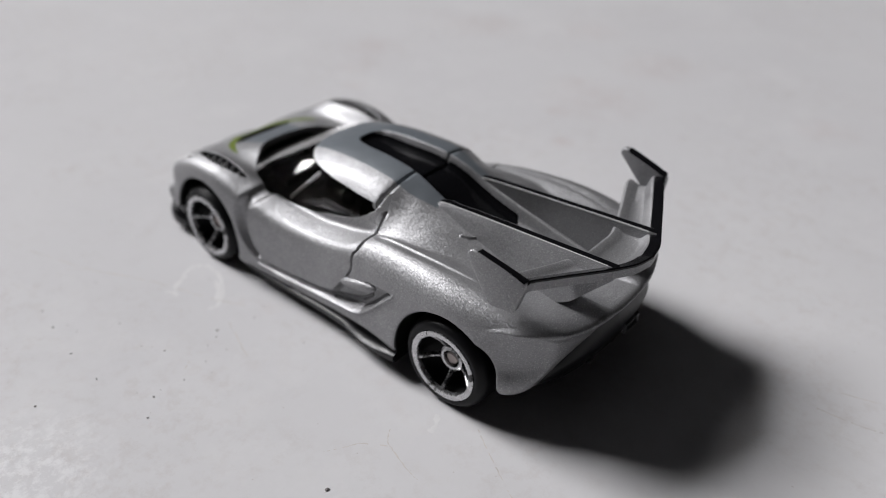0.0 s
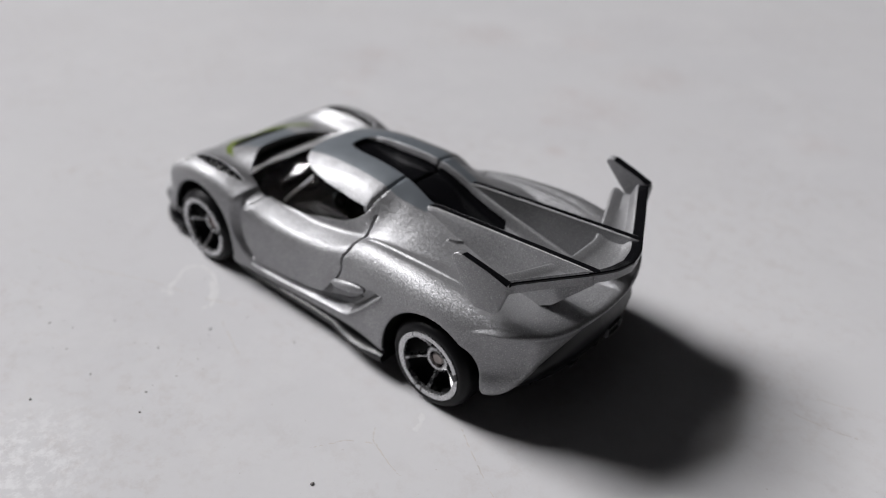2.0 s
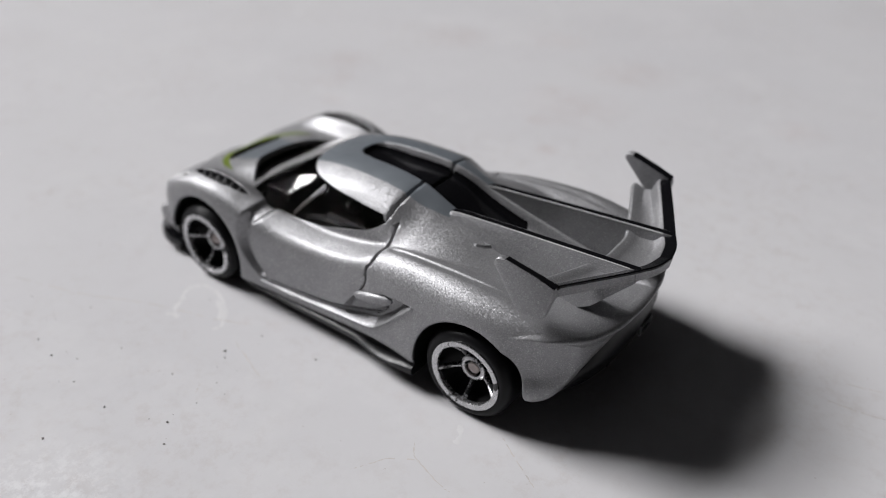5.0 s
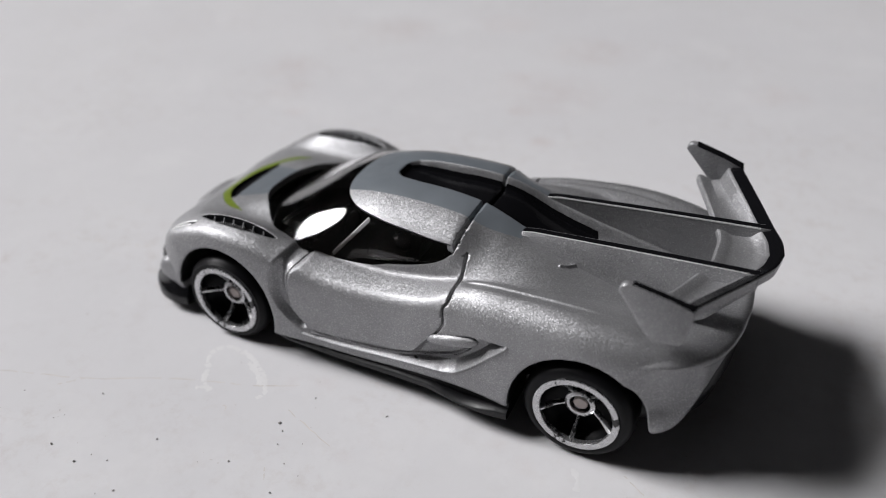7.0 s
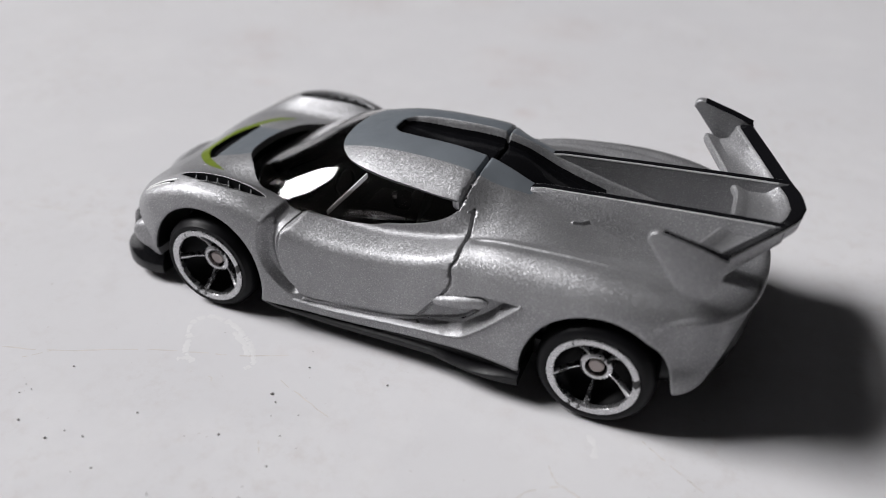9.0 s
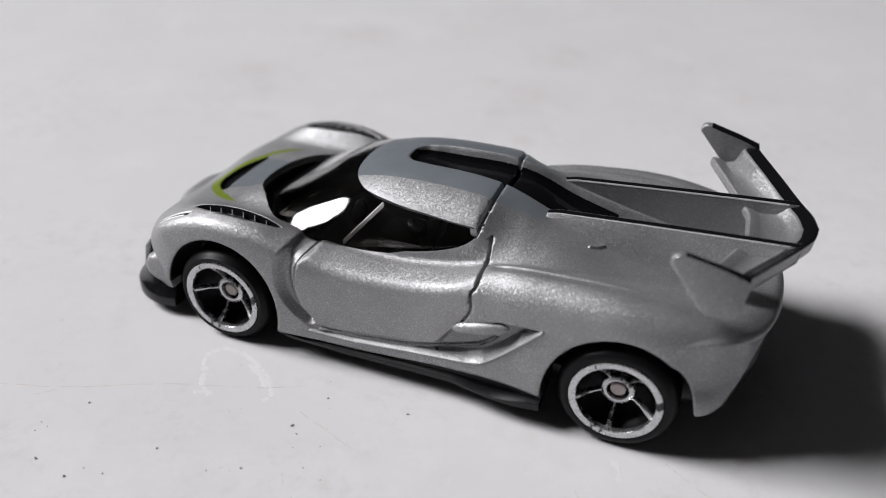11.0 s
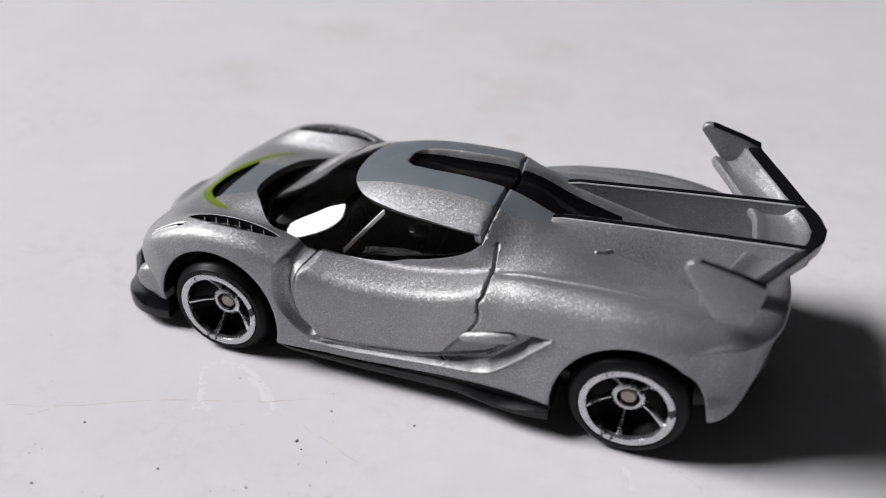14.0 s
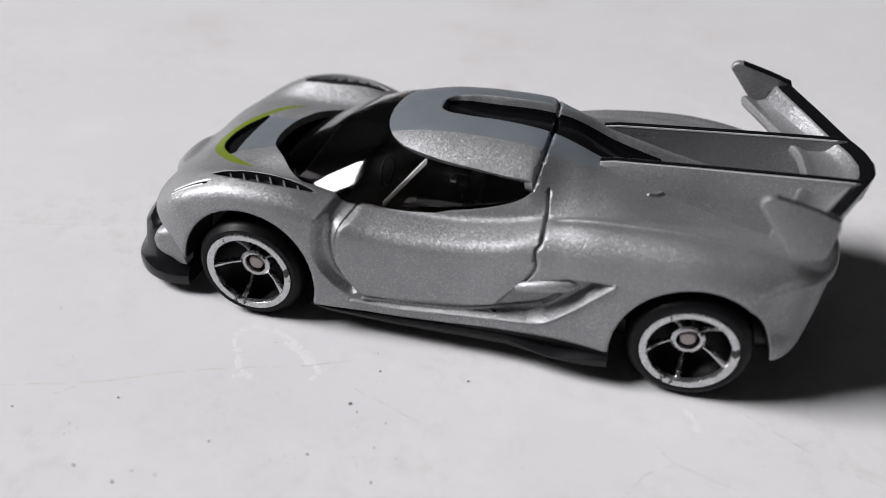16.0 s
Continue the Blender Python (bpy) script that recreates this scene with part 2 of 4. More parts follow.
def slope(form, v, h=0.04):
    g = np.stack([(form(*(v + e).T) - form(*(v - e).T)) / (2 * h) for e in np.eye(3) * h], 1)
    return g


def settle(form, v, rounds=3, reach=0.4):
    for _ in range(rounds):
        g = slope(form, v)
        step = form(*v.T)[:, None] * g / ((g * g).sum(1, keepdims=True) + 1e-9)
        size = np.linalg.norm(step, axis=1, keepdims=True)
        v = v - step * np.minimum(1, reach / (size + 1e-9))
    return v


def denser(verts, tris, split):
    """Triangles halved along the edges for which split(ends a, ends b) is true, without gaps."""
    e = np.sort(np.concatenate([tris[:, [0, 1]], tris[:, [1, 2]], tris[:, [2, 0]]]), 1)
    uniq, inv = np.unique(e, axis=0, return_inverse=True)
    inv = inv.ravel().reshape(3, -1).T
    mark = split(verts[uniq[:, 0]], verts[uniq[:, 1]])
    number = np.where(mark, np.cumsum(mark) - 1 + len(verts), -1)
    mids = verts[uniq[mark]].mean(1)
    m = number[inv]
    k = (m >= 0).sum(1)
    out = [tris[k == 0]]
    t3, m3 = tris[k == 3], m[k == 3]
    out += [np.stack([t3[:, 0], m3[:, 0], m3[:, 2]], 1), np.stack([m3[:, 0], t3[:, 1], m3[:, 1]], 1), np.stack([m3[:, 2], m3[:, 1], t3[:, 2]], 1), m3]
    for want in (1, 2):
        t, mm = tris[k == want], m[k == want]
        lone = ((mm >= 0) if want == 1 else (mm < 0)).argmax(1)
        r = np.arange(len(t))
        a, b, c = t[r, lone], t[r, (lone + 1) % 3], t[r, (lone + 2) % 3]
        if want == 1:
            p = mm[r, lone]
            out += [np.stack([a, p, c], 1), np.stack([p, b, c], 1)]
        else:
            p, q = mm[r, (lone + 1) % 3], mm[r, (lone + 2) % 3]
            out += [np.stack([a, b, p], 1), np.stack([a, p, q], 1), np.stack([q, p, c], 1)]
    return np.concatenate([verts, mids]), np.concatenate(out), len(mids)


def cut(verts, tris, value):
    """Splits triangles along value = 0: vertices, the triangles below zero, those above, and the cut's edges."""
    s = value < 0
    k = s[tris].sum(1)
    below, above = [tris[k == 3]], [tris[k == 0]]
    mixed = tris[(k == 1) | (k == 2)]
    km = k[(k == 1) | (k == 2)]
    lone = np.where((km == 1)[:, None], s[mixed], ~s[mixed]).argmax(1)
    r = np.arange(len(mixed))
    a, b, c = mixed[r, lone], mixed[r, (lone + 1) % 3], mixed[r, (lone + 2) % 3]
    edges = np.concatenate([np.stack([a, b], 1), np.stack([a, c], 1)])
    key = np.sort(edges, 1)
    uniq, inv = np.unique(key, axis=0, return_inverse=True)
    va, vb = value[uniq[:, 0]], value[uniq[:, 1]]
    w = (va / (va - vb))[:, None]
    fresh = verts[uniq[:, 0]] * (1 - w) + verts[uniq[:, 1]] * w
    inv = inv.ravel() + len(verts)
    p, q = inv[:len(mixed)], inv[len(mixed):]
    small, big1, big2 = np.stack([a, p, q], 1), np.stack([p, b, c], 1), np.stack([p, c, q], 1)
    one = km == 1
    below += [small[one], big1[~one], big2[~one]]
    above += [small[~one], big1[one], big2[one]]
    rim = np.stack([p, q], 1)
    rim[~one] = rim[~one][:, ::-1]
    return np.concatenate([verts, fresh]), np.concatenate(below), np.concatenate(above), rim


def tidy(verts, faces, *more):
    """Only the vertices that the faces use."""
    used, inv = np.unique(faces, return_inverse=True)
    return (verts[used], inv.reshape(faces.shape), *[m[used] for m in more])


# ---- the added room, out of view, and the table ----
def wall_with_opening():
    """The wall that holds the window, in four blocks round the opening, joined."""
    bm = bmesh.new()
    y0, y1, z0, z1 = WINDOW_Y - WINDOW_W / 2, WINDOW_Y + WINDOW_W / 2, WINDOW_Z - WINDOW_H / 2, WINDOW_Z + WINDOW_H / 2
    for a, b, c, d in ((-1.9, y0, -0.75, 3.1), (y1, 1.9, -0.75, 3.1), (y0, y1, -0.75, z0), (y0, y1, z1, 3.1)):
        other = block((WALL_X - 0.06) * 1e3, (a + b) * 500, (c + d) * 500, 120, (b - a) * 1e3, (d - c) * 1e3, 0)
        me = bpy.data.meshes.new("piece")
        other.to_mesh(me)
        other.free()
        bm.from_mesh(me)
        bpy.data.meshes.remove(me)
    return bm


def setting(name, bm, mat, label, category):
    return tagged(part(name, bm, mat), label, category, kind="structure")


setting("wall_west", wall_with_opening(), WALL, "added near-black wall with a window opening", "wall")
setting("wall_east", block(2260, 0, 1175, 120, 3800, 3850, 0), WALL, "added near-black wall out of view", "wall")
setting("wall_north", block(87.5, 1960, 1175, 4225, 120, 3850, 0), WALL, "added near-black wall out of view", "wall")
setting("wall_south", block(87.5, -1960, 1175, 4225, 120, 3850, 0), WALL, "added near-black wall out of view", "wall")
setting("floor", block(87.5, 0, -800, 4225, 3800, 100, 0), FLOORING, "added dark wooden floor out of view", "floor")
setting("ceiling", block(87.5, 0, 3150, 4225, 3800, 100, 0), CEILING, "added near-black ceiling out of view", "ceiling")


def window():
    w = tagged(new("window_1"), "white painted window frame set in the wall", "window", kind="structure")
    y0, y1, z0, z1 = [v * 1e3 for v in (WINDOW_Y - WINDOW_W / 2, WINDOW_Y + WINDOW_W / 2, WINDOW_Z - WINDOW_H / 2, WINDOW_Z + WINDOW_H / 2)]
    x = WALL_X * 1e3 - 20
    part("window_sill", block(x + 30, (y0 + y1) / 2, z0 - 12, 160, y1 - y0 + 80, 22, 3), FRAME, w)
    for name, b in (("window_frame", block(x, y0 + 16, (z0 + z1) / 2, 30, 30, z1 - z0 - 4, 3)), ("window_frame", block(x, y1 - 16, (z0 + z1) / 2, 30, 30, z1 - z0 - 4, 3)),
                    ("window_frame", block(x, (y0 + y1) / 2, z1 - 16, 28, y1 - y0 - 66, 28, 3)), ("window_frame", block(x, (y0 + y1) / 2, z0 + 16, 28, y1 - y0 - 66, 28, 3))):
        part(name, b, FRAME, w)


window()


def table():
    t = tagged(new("table"), "white laminate table top, scuffed and speckled with crumbs", "table")
    t.location = (0.1, 0.1, -0.75)
    top = part("tabletop", block(0, 0, 735, 1300, 900, 30, 4, 3), TABLE, t)
    for sx in (-1, 1):
        for sy in (-1, 1):
            part("leg", block(sx * 600, sy * 400, 360, 45, 45, 720, 3), FRAME, t)
    return t


table()


# ---- car body form (millimetres; nose towards -x, roof up) ----
def curve(*pts):
    """A smooth line through (place, value) pairs."""
    px = np.array([p[0] for p in pts], float)
    py = np.array([p[1] for p in pts], float)
    d = np.diff(py) / np.diff(px)
    m = np.concatenate([[d[0]], (d[:-1] * np.diff(px)[1:] + d[1:] * np.diff(px)[:-1]) / (px[2:] - px[:-2]), [d[-1]]])

    def value(x):
        x = np.clip(x, px[0], px[-1])
        i = np.clip(np.searchsorted(px, x) - 1, 0, len(px) - 2)
        h = px[i + 1] - px[i]
        s = (x - px[i]) / h
        return ((1 + 2 * s) * (1 - s) ** 2 * py[i] + s * (1 - s) ** 2 * h * m[i]
                + s * s * (3 - 2 * s) * py[i + 1] + s * s * (s - 1) * h * m[i + 1])
    return value


def smax(a, b, k):
    h = np.clip(k - np.abs(a - b), 0, None) / k
    return np.maximum(a, b) + h * h * k * 0.25


def smin(a, b, k):
    return -smax(-a, -b, k)


def ramp(x, a, b):
    s = np.clip((x - a) / (b - a), 0, 1)
    return s * s * (3 - 2 * s)


# heights of the lower body along the car, at five distances from the middle
TOP_0 = curve((-36.5, 5.7), (-33, 9.5), (-30, 11.3), (-28, 11.95), (-24, 12.8), (-21, 13.3), (-14, 13.2), (-6, 12.8), (4, 13.2), (12, 13.8), (20, 13.6), (28, 13.0), (35, 12.2))
TOP_5 = curve((-36.5, 5.8), (-33, 9.85), (-30, 11.6), (-28, 12.1), (-24, 12.9), (-21, 13.4), (-14, 13.2), (-6, 12.7), (4, 13.2), (12, 13.8), (20, 13.6), (28, 13.0), (35, 12.1))
TOP_9 = curve((-36.5, 5.6), (-33, 9.85), (-30, 11.75), (-26, 12.75), (-22, 12.85), (-14, 12.7), (-8, 12.4), (-2, 12.6), (4, 13.2), (12, 14.2), (20, 14.2), (28, 13.2), (35, 11.9))
TOP_12 = curve((-36.5, 4.9), (-34, 8.2), (-31.5, 10.5), (-28, 12.8), (-25, 14.2), (-21, 14.8), (-17, 14.5), (-14, 13.7), (-9, 12.6), (-4, 12.3), (4, 13.3), (9, 14.75), (14, 15.2), (18, 15.3), (24, 14.9), (28, 14.1), (35, 11.8))
TOP_16 = curve((-36.5, 4.0), (-34, 7.4), (-31.5, 9.8), (-28, 12.3), (-25, 13.3), (-21, 13.9), (-17, 13.4), (-14, 12.4), (-9, 11.1), (-4, 10.95), (4, 12.3), (9, 14.2), (14, 14.85), (18, 15.05), (24, 14.6), (28, 13.9), (35, 11.6))
HALF = curve((-36.5, 12.0), (-34, 13.6), (-31, 14.7), (-27, 15.4), (-21, 15.9), (-15, 15.7), (-9, 15.2), (0, 15.1), (8, 15.4), (14, 16.0), (21, 16.4), (26, 15.9), (29.5, 14.9), (32, 13.4), (34, 11.6))
ROOF = curve((-26, 9.5), (-22, 12.4), (-18, 14.5), (-14, 16.4), (-10, 17.9), (-6, 18.9), (0, 19.35), (6, 19.0), (11, 17.7), (16, 16.1), (22, 14.6), (28, 13.2), (33, 11.8))
CABIN = curve((-24, 4.5), (-20, 7.6), (-16, 9.4), (-10, 10.8), (-4, 11.2), (2, 11.3), (6, 11.55), (10, 12.0), (14, 12.4), (20, 12.6), (27, 11.7), (33, 9.0))
FOLD = curve((6, 11.4), (10, 11.7), (16, 11.9), (20, 11.8), (26, 11.0))
FOLD_Z = curve((4, 13.7), (8, 13.95), (11, 14.3), (16, 14.6), (21, 14.45), (26, 13.7), (30, 12.4), (34, 11.0))
FLANK = curve((4, 0.80), (8, 0.60), (11, 0.37), (16, 0.17), (21, 0.06), (27, 0.0), (34, 0.0))
CREASE = curve((26, 12.6), (27.5, 13.0), (29.7, 12.9), (32.5, 12.2), (34.2, 11.9))
UNDER = curve((-36.5, 7.6), (-33, 7.4), (-31.2, 7.2), (-29, 6.7), (-27.6, 4.6), (-26.5, 3.2), (-15, 2.9), (-5, 2.8), (4, 3.5), (12, 3.8), (15, 3.6), (27, 5.5), (30.2, 5.8), (31.2, 7.2), (31.9, 8.6), (32.8, 10.1), (33.5, 11.0), (34.1, 11.4))
FRONT_AXLE, REAR_AXLE = (-21.2, 4.9), (21.0, 4.65)
FRONT_ARCH, REAR_ARCH = 6.75, 6.85


def lower(x, ay, z):
    w = np.clip(ay, 0, 17)
    nodes = (0.0, 5.0, 9.0, 12.0, 16.0)
    rows = [c(x) for c in (TOP_0, TOP_5, TOP_9, TOP_12, TOP_16)]
    top = np.zeros_like(x)
    slopes = [np.zeros_like(x)] + [(rows[i + 1] - rows[i - 1]) / (nodes[i + 1] - nodes[i - 1]) for i in (1, 2, 3)] + [(rows[4] - rows[3]) / 4]
    for i in range(4):
        h = nodes[i + 1] - nodes[i]
        s = np.clip((w - nodes[i]) / h, 0, 1 if i < 3 else 1.3)
        seg = ((1 + 2 * s) * (1 - s) ** 2 * rows[i] + s * (1 - s) ** 2 * h * slopes[i]
               + s * s * (3 - 2 * s) * rows[i + 1] + s * s * (s - 1) * h * slopes[i + 1])
        inside = (w >= nodes[i]) & ((w < nodes[i + 1]) if i < 3 else True)
        top = np.where(inside, seg, top)
    side = HALF(x)
    # flanks: fullest at hub height, drawn in towards the top
    lean = 0.085 * smax(z - 6.5, 0 * z, 1.0)
    f = smax((z - top) * 0.85, ay - side + lean, 1.1 + 2.0 * ramp(x, 4, 9))
    return f


def cabin(x, ay, z):
    zb = 8.5
    r, c = ROOF(x) - zb, CABIN(x)
    q = np.power(np.power(np.clip(ay / c, 0, None), 2.8) + np.power(np.clip((z - zb) / np.clip(r, 0.3, None), 0, None), 2.8), 1 / 2.8)
    f = (q - 1) * np.minimum(c, np.clip(r, 0.3, None)) * 0.8
    # behind the doors the flanks are flat planes from the roof down to a fold
    plane = smax((z - FOLD_Z(x) - (FOLD(x) - ay) * FLANK(x)) * 0.85, (z - ROOF(x) + 0.012 * ay ** 2) * 0.95, 1.0)
    plane = smax(plane, ay - FOLD(x) - 0.5, 0.3)
    s = ramp(x, 4.5, 8.5)
    return f * (1 - s) + plane * s


def body_form(x, y, z):
    ay = np.abs(y)
    f = smin(lower(x, ay, z), cabin(x, ay, z), 0.5 - 0.35 * ramp(x, 5, 8))
    f = smax(f, UNDER(x) - z, 0.5)
    # nose and tail, rounded in plan
    nose = -36.0 + 0.010 * ay ** 2 + 0.00008 * ay ** 4 - x + 0.10 * np.clip(z - 4, 0, None)
    tail = x - (34.1 - 0.012 * ay ** 2 - 0.00006 * ay ** 4)
    f = smax(f, nose, 1.6)
    f = smax(f, tail, 0.8)
    return f


def pane_form(x, y, z):
    """The clear insert: it lies inside the shell, with flat bevels along the windscreen's sides."""
    ay = np.abs(y)
    bevel = -0.165 * (x + 16.2) + 0.615 * (ay - 8.4) + 0.77 * (z - 12.5) - 1.98 - 1.6 * ramp(x + 5.2 + 1.75 * (ay - 8.5), -1.0, 1.0)
    f = smax(cabin(x, ay * (1 - 0.29 * ramp(-x, 4.0, 12.0) + 0.08 * ramp(x, -8.5, -5.0)), z) + 0.3 + 0.2 * ramp(x, -11, -3), bevel, 0.7)
    # the side panes lean in from the sill to the roof's edge
    f = smax(f, 0.87 * (ay - 8.55) + 0.494 * (z - 17.0) - 0.75 * (1 - ramp(x, -11.0, -7.0)) - 0.6 * ramp(x, -3, 3), 0.4)
    # a gap stays open between the pane and the lower rim of the opening
    return smax(f, 0.9 - 1.6 * ramp(x, -21.5, -16.5) - trail(x, ay, WINDOW_RIM), 0.3)


def outline(px, py, pts):
    """Signed distance to a closed polygon, below zero inside."""
    xs, ys = [p[0] for p in pts], [p[1] for p in pts]
    near = (px > min(xs) - 1) & (px < max(xs) + 1) & (py > min(ys) - 1) & (py < max(ys) + 1)
    if not near.all():
        whole = np.full(px.shape, 1.0)
        if near.any():
            whole[near] = outline(px[near], py[near], pts)
        return whole
    best, inside = np.full(px.shape, 1e9), np.zeros(px.shape, bool)
    for (ax, ay), (bx, by) in zip(pts, pts[1:] + pts[:1]):
        ex, ey = bx - ax, by - ay
        s = np.clip(((px - ax) * ex + (py - ay) * ey) / (ex * ex + ey * ey), 0, 1)
        best = np.minimum(best, np.hypot(px - ax - s * ex, py - ay - s * ey))
        if ey:
            hit = ((ay > py) != (by > py)) & (px < ex * (py - ay) / ey + ax)
            inside ^= hit
    return np.where(inside, -best, best)


def trail(px, py, pts, near=None):
    """Distance to an open line, worked out only where near is true."""
    if near is not None:
        best = np.full(px.shape, 1e3)
        best[near] = trail(px[near], py[near], pts)
        return best
    best = np.full(px.shape, 1e9)
    for (ax, ay), (bx, by) in zip(pts, pts[1:]):
        ex, ey = bx - ax, by - ay
        s = np.clip(((px - ax) * ex + (py - ay) * ey) / (ex * ex + ey * ey), 0, 1)
        best = np.minimum(best, np.hypot(px - ax - s * ex, py - ay - s * ey))
    return best


def smooth(pts, n=6, closed=False):
    """More points along a bent line through the given ones."""
    p = np.array(pts, float)
    k = len(p)
    out = []
    for i in range(k if closed else k - 1):
        a, b = p[i], p[(i + 1) % k]
        z = p[i - 1] if closed or i else a
        c = p[(i + 2) % k] if closed or i + 2 < k else b
        for s in np.arange(n) / n:
            out.append(tuple(0.5 * (2 * a + (b - z) * s + (2 * z - 5 * a + 4 * b - c) * s * s + (3 * a - z - 3 * b + c) * s ** 3)))
    if not closed:
        out.append(tuple(p[-1]))
    return [(float(a), float(b)) for a, b in out]


# lines on the flank, seen from the side (x, z)
CHANNEL = smooth([(-11.6, 13.2), (-12.9, 12.2), (-13.4, 10.2), (-12.7, 7.4), (-11.0, 5.5)], 3)
SILL = [(-12.0, 5.2), (-10.6, 4.2), (-8.9, 4.0), (-5.6, 4.1), (0.9, 4.75), (6.4, 5.35), (8.1, 5.9), (10.3, 7.8), (13.6, 11.2), (12.2, 11.1), (9.5, 10.75), (5.4, 9.3), (4.4, 8.2), (3.1, 6.5), (0.5, 5.9), (-6, 5.1), (-9.3, 4.85), (-11.2, 6.0)]
SILL_EDGE = smooth([(-10.6, 4.1), (-5.6, 4.0), (0.9, 4.65), (6.4, 5.25), (8.1, 5.8), (10.3, 7.7), (13.6, 11.1)], 3)
SILL_BEAD = smooth([(-9.5, 4.5), (-5.6, 4.6), (0.9, 5.3), (4.5, 6.0), (7.4, 6.9), (9.0, 8.2)], 3)
DOOR_SEAM = smooth([(6.5, 15.9), (6.75, 14.3), (6.7, 13.3), (6.3, 12.6), (6.5, 11.0), (5.0, 8.6), (3.0, 6.2), (0.4, 5.75), (-6, 5.0), (-9.6, 4.9), (-11.2, 6.0), (-12.0, 8.0), (-12.2, 10.0), (-11.9, 11.8), (-11.0, 12.7)], 3)
# outlines seen from above (x, distance from the middle)
WINDOW_RIM = smooth([(-23.5, 0.0), (-23.4, 1.4), (-22.7, 3.4), (-20.9, 5.7), (-19.3, 7.6), (-17.5, 9.1), (-15.3, 10.4), (-13.0, 11.25), (-10.8, 11.1), (-7.8, 11.1), (-4.2, 10.95), (-0.6, 10.8), (2.4, 10.55), (4.2, 10.2), (5.0, 9.75), (5.3, 9.25)], 4)
WINDOWS = WINDOW_RIM \
    + smooth([(4.9, 9.12), (2.9, 9.08), (0.0, 8.85), (-2.8, 8.6), (-5.2, 8.1), (-7.2, 7.4), (-8.6, 6.4), (-9.7, 4.9), (-10.4, 2.8), (-10.7, 0.0)], 4) + [(-10.7, -4.0), (-23.5, -4.0)]
STRIP_HALF = curve((-5.5, 1.2), (-4.6, 2.0), (-3.2, 2.4), (0.9, 2.75), (6, 3.15), (10.5, 3.5), (14, 3.4), (20, 3.3), (34, 3.4))
STRIPE_HALF = curve((-11, 4.9), (-4, 5.5), (2, 5.8), (6, 6.0), (8, 5.8), (11, 5.1))
FENDER_VENT = smooth([(-25.3, 12.2), (-24.0, 11.8), (-21, 11.65), (-18, 11.9), (-14.9, 12.3), (-17.2, 13.1), (-20.4, 13.4), (-23.4, 13.0)], 3, True)
HOOD_BLACK = [(-29.8 + 0.105 * v * v, v) for v in np.linspace(-5.0, 5.0, 15).tolist()] + [(-27.2 + 0.02 * v * v, v) for v in np.linspace(4.6, -4.6, 9).tolist()]
HOOD_GREEN = [(-30.95 + 0.096 * v * v, v) for v in np.linspace(-6.6, 6.6, 17).tolist()] + [(-25.6, 7.25), (-23.0, 7.8), (-25.3, 6.5), (-26.8, 5.4)] \
    + [(-29.8 + 0.105 * v * v, v) for v in np.linspace(5.0, -5.0, 15).tolist()] + [(-26.8, -5.4), (-25.3, -6.5), (-23.0, -7.8), (-25.6, -7.25)]
HOOD_GREY = [(-27.2 + 0.02 * v * v, v) for v in np.linspace(-4.4, 4.4, 9).tolist()] + [(-22.0, 3.2), (-22.0, -3.2)]


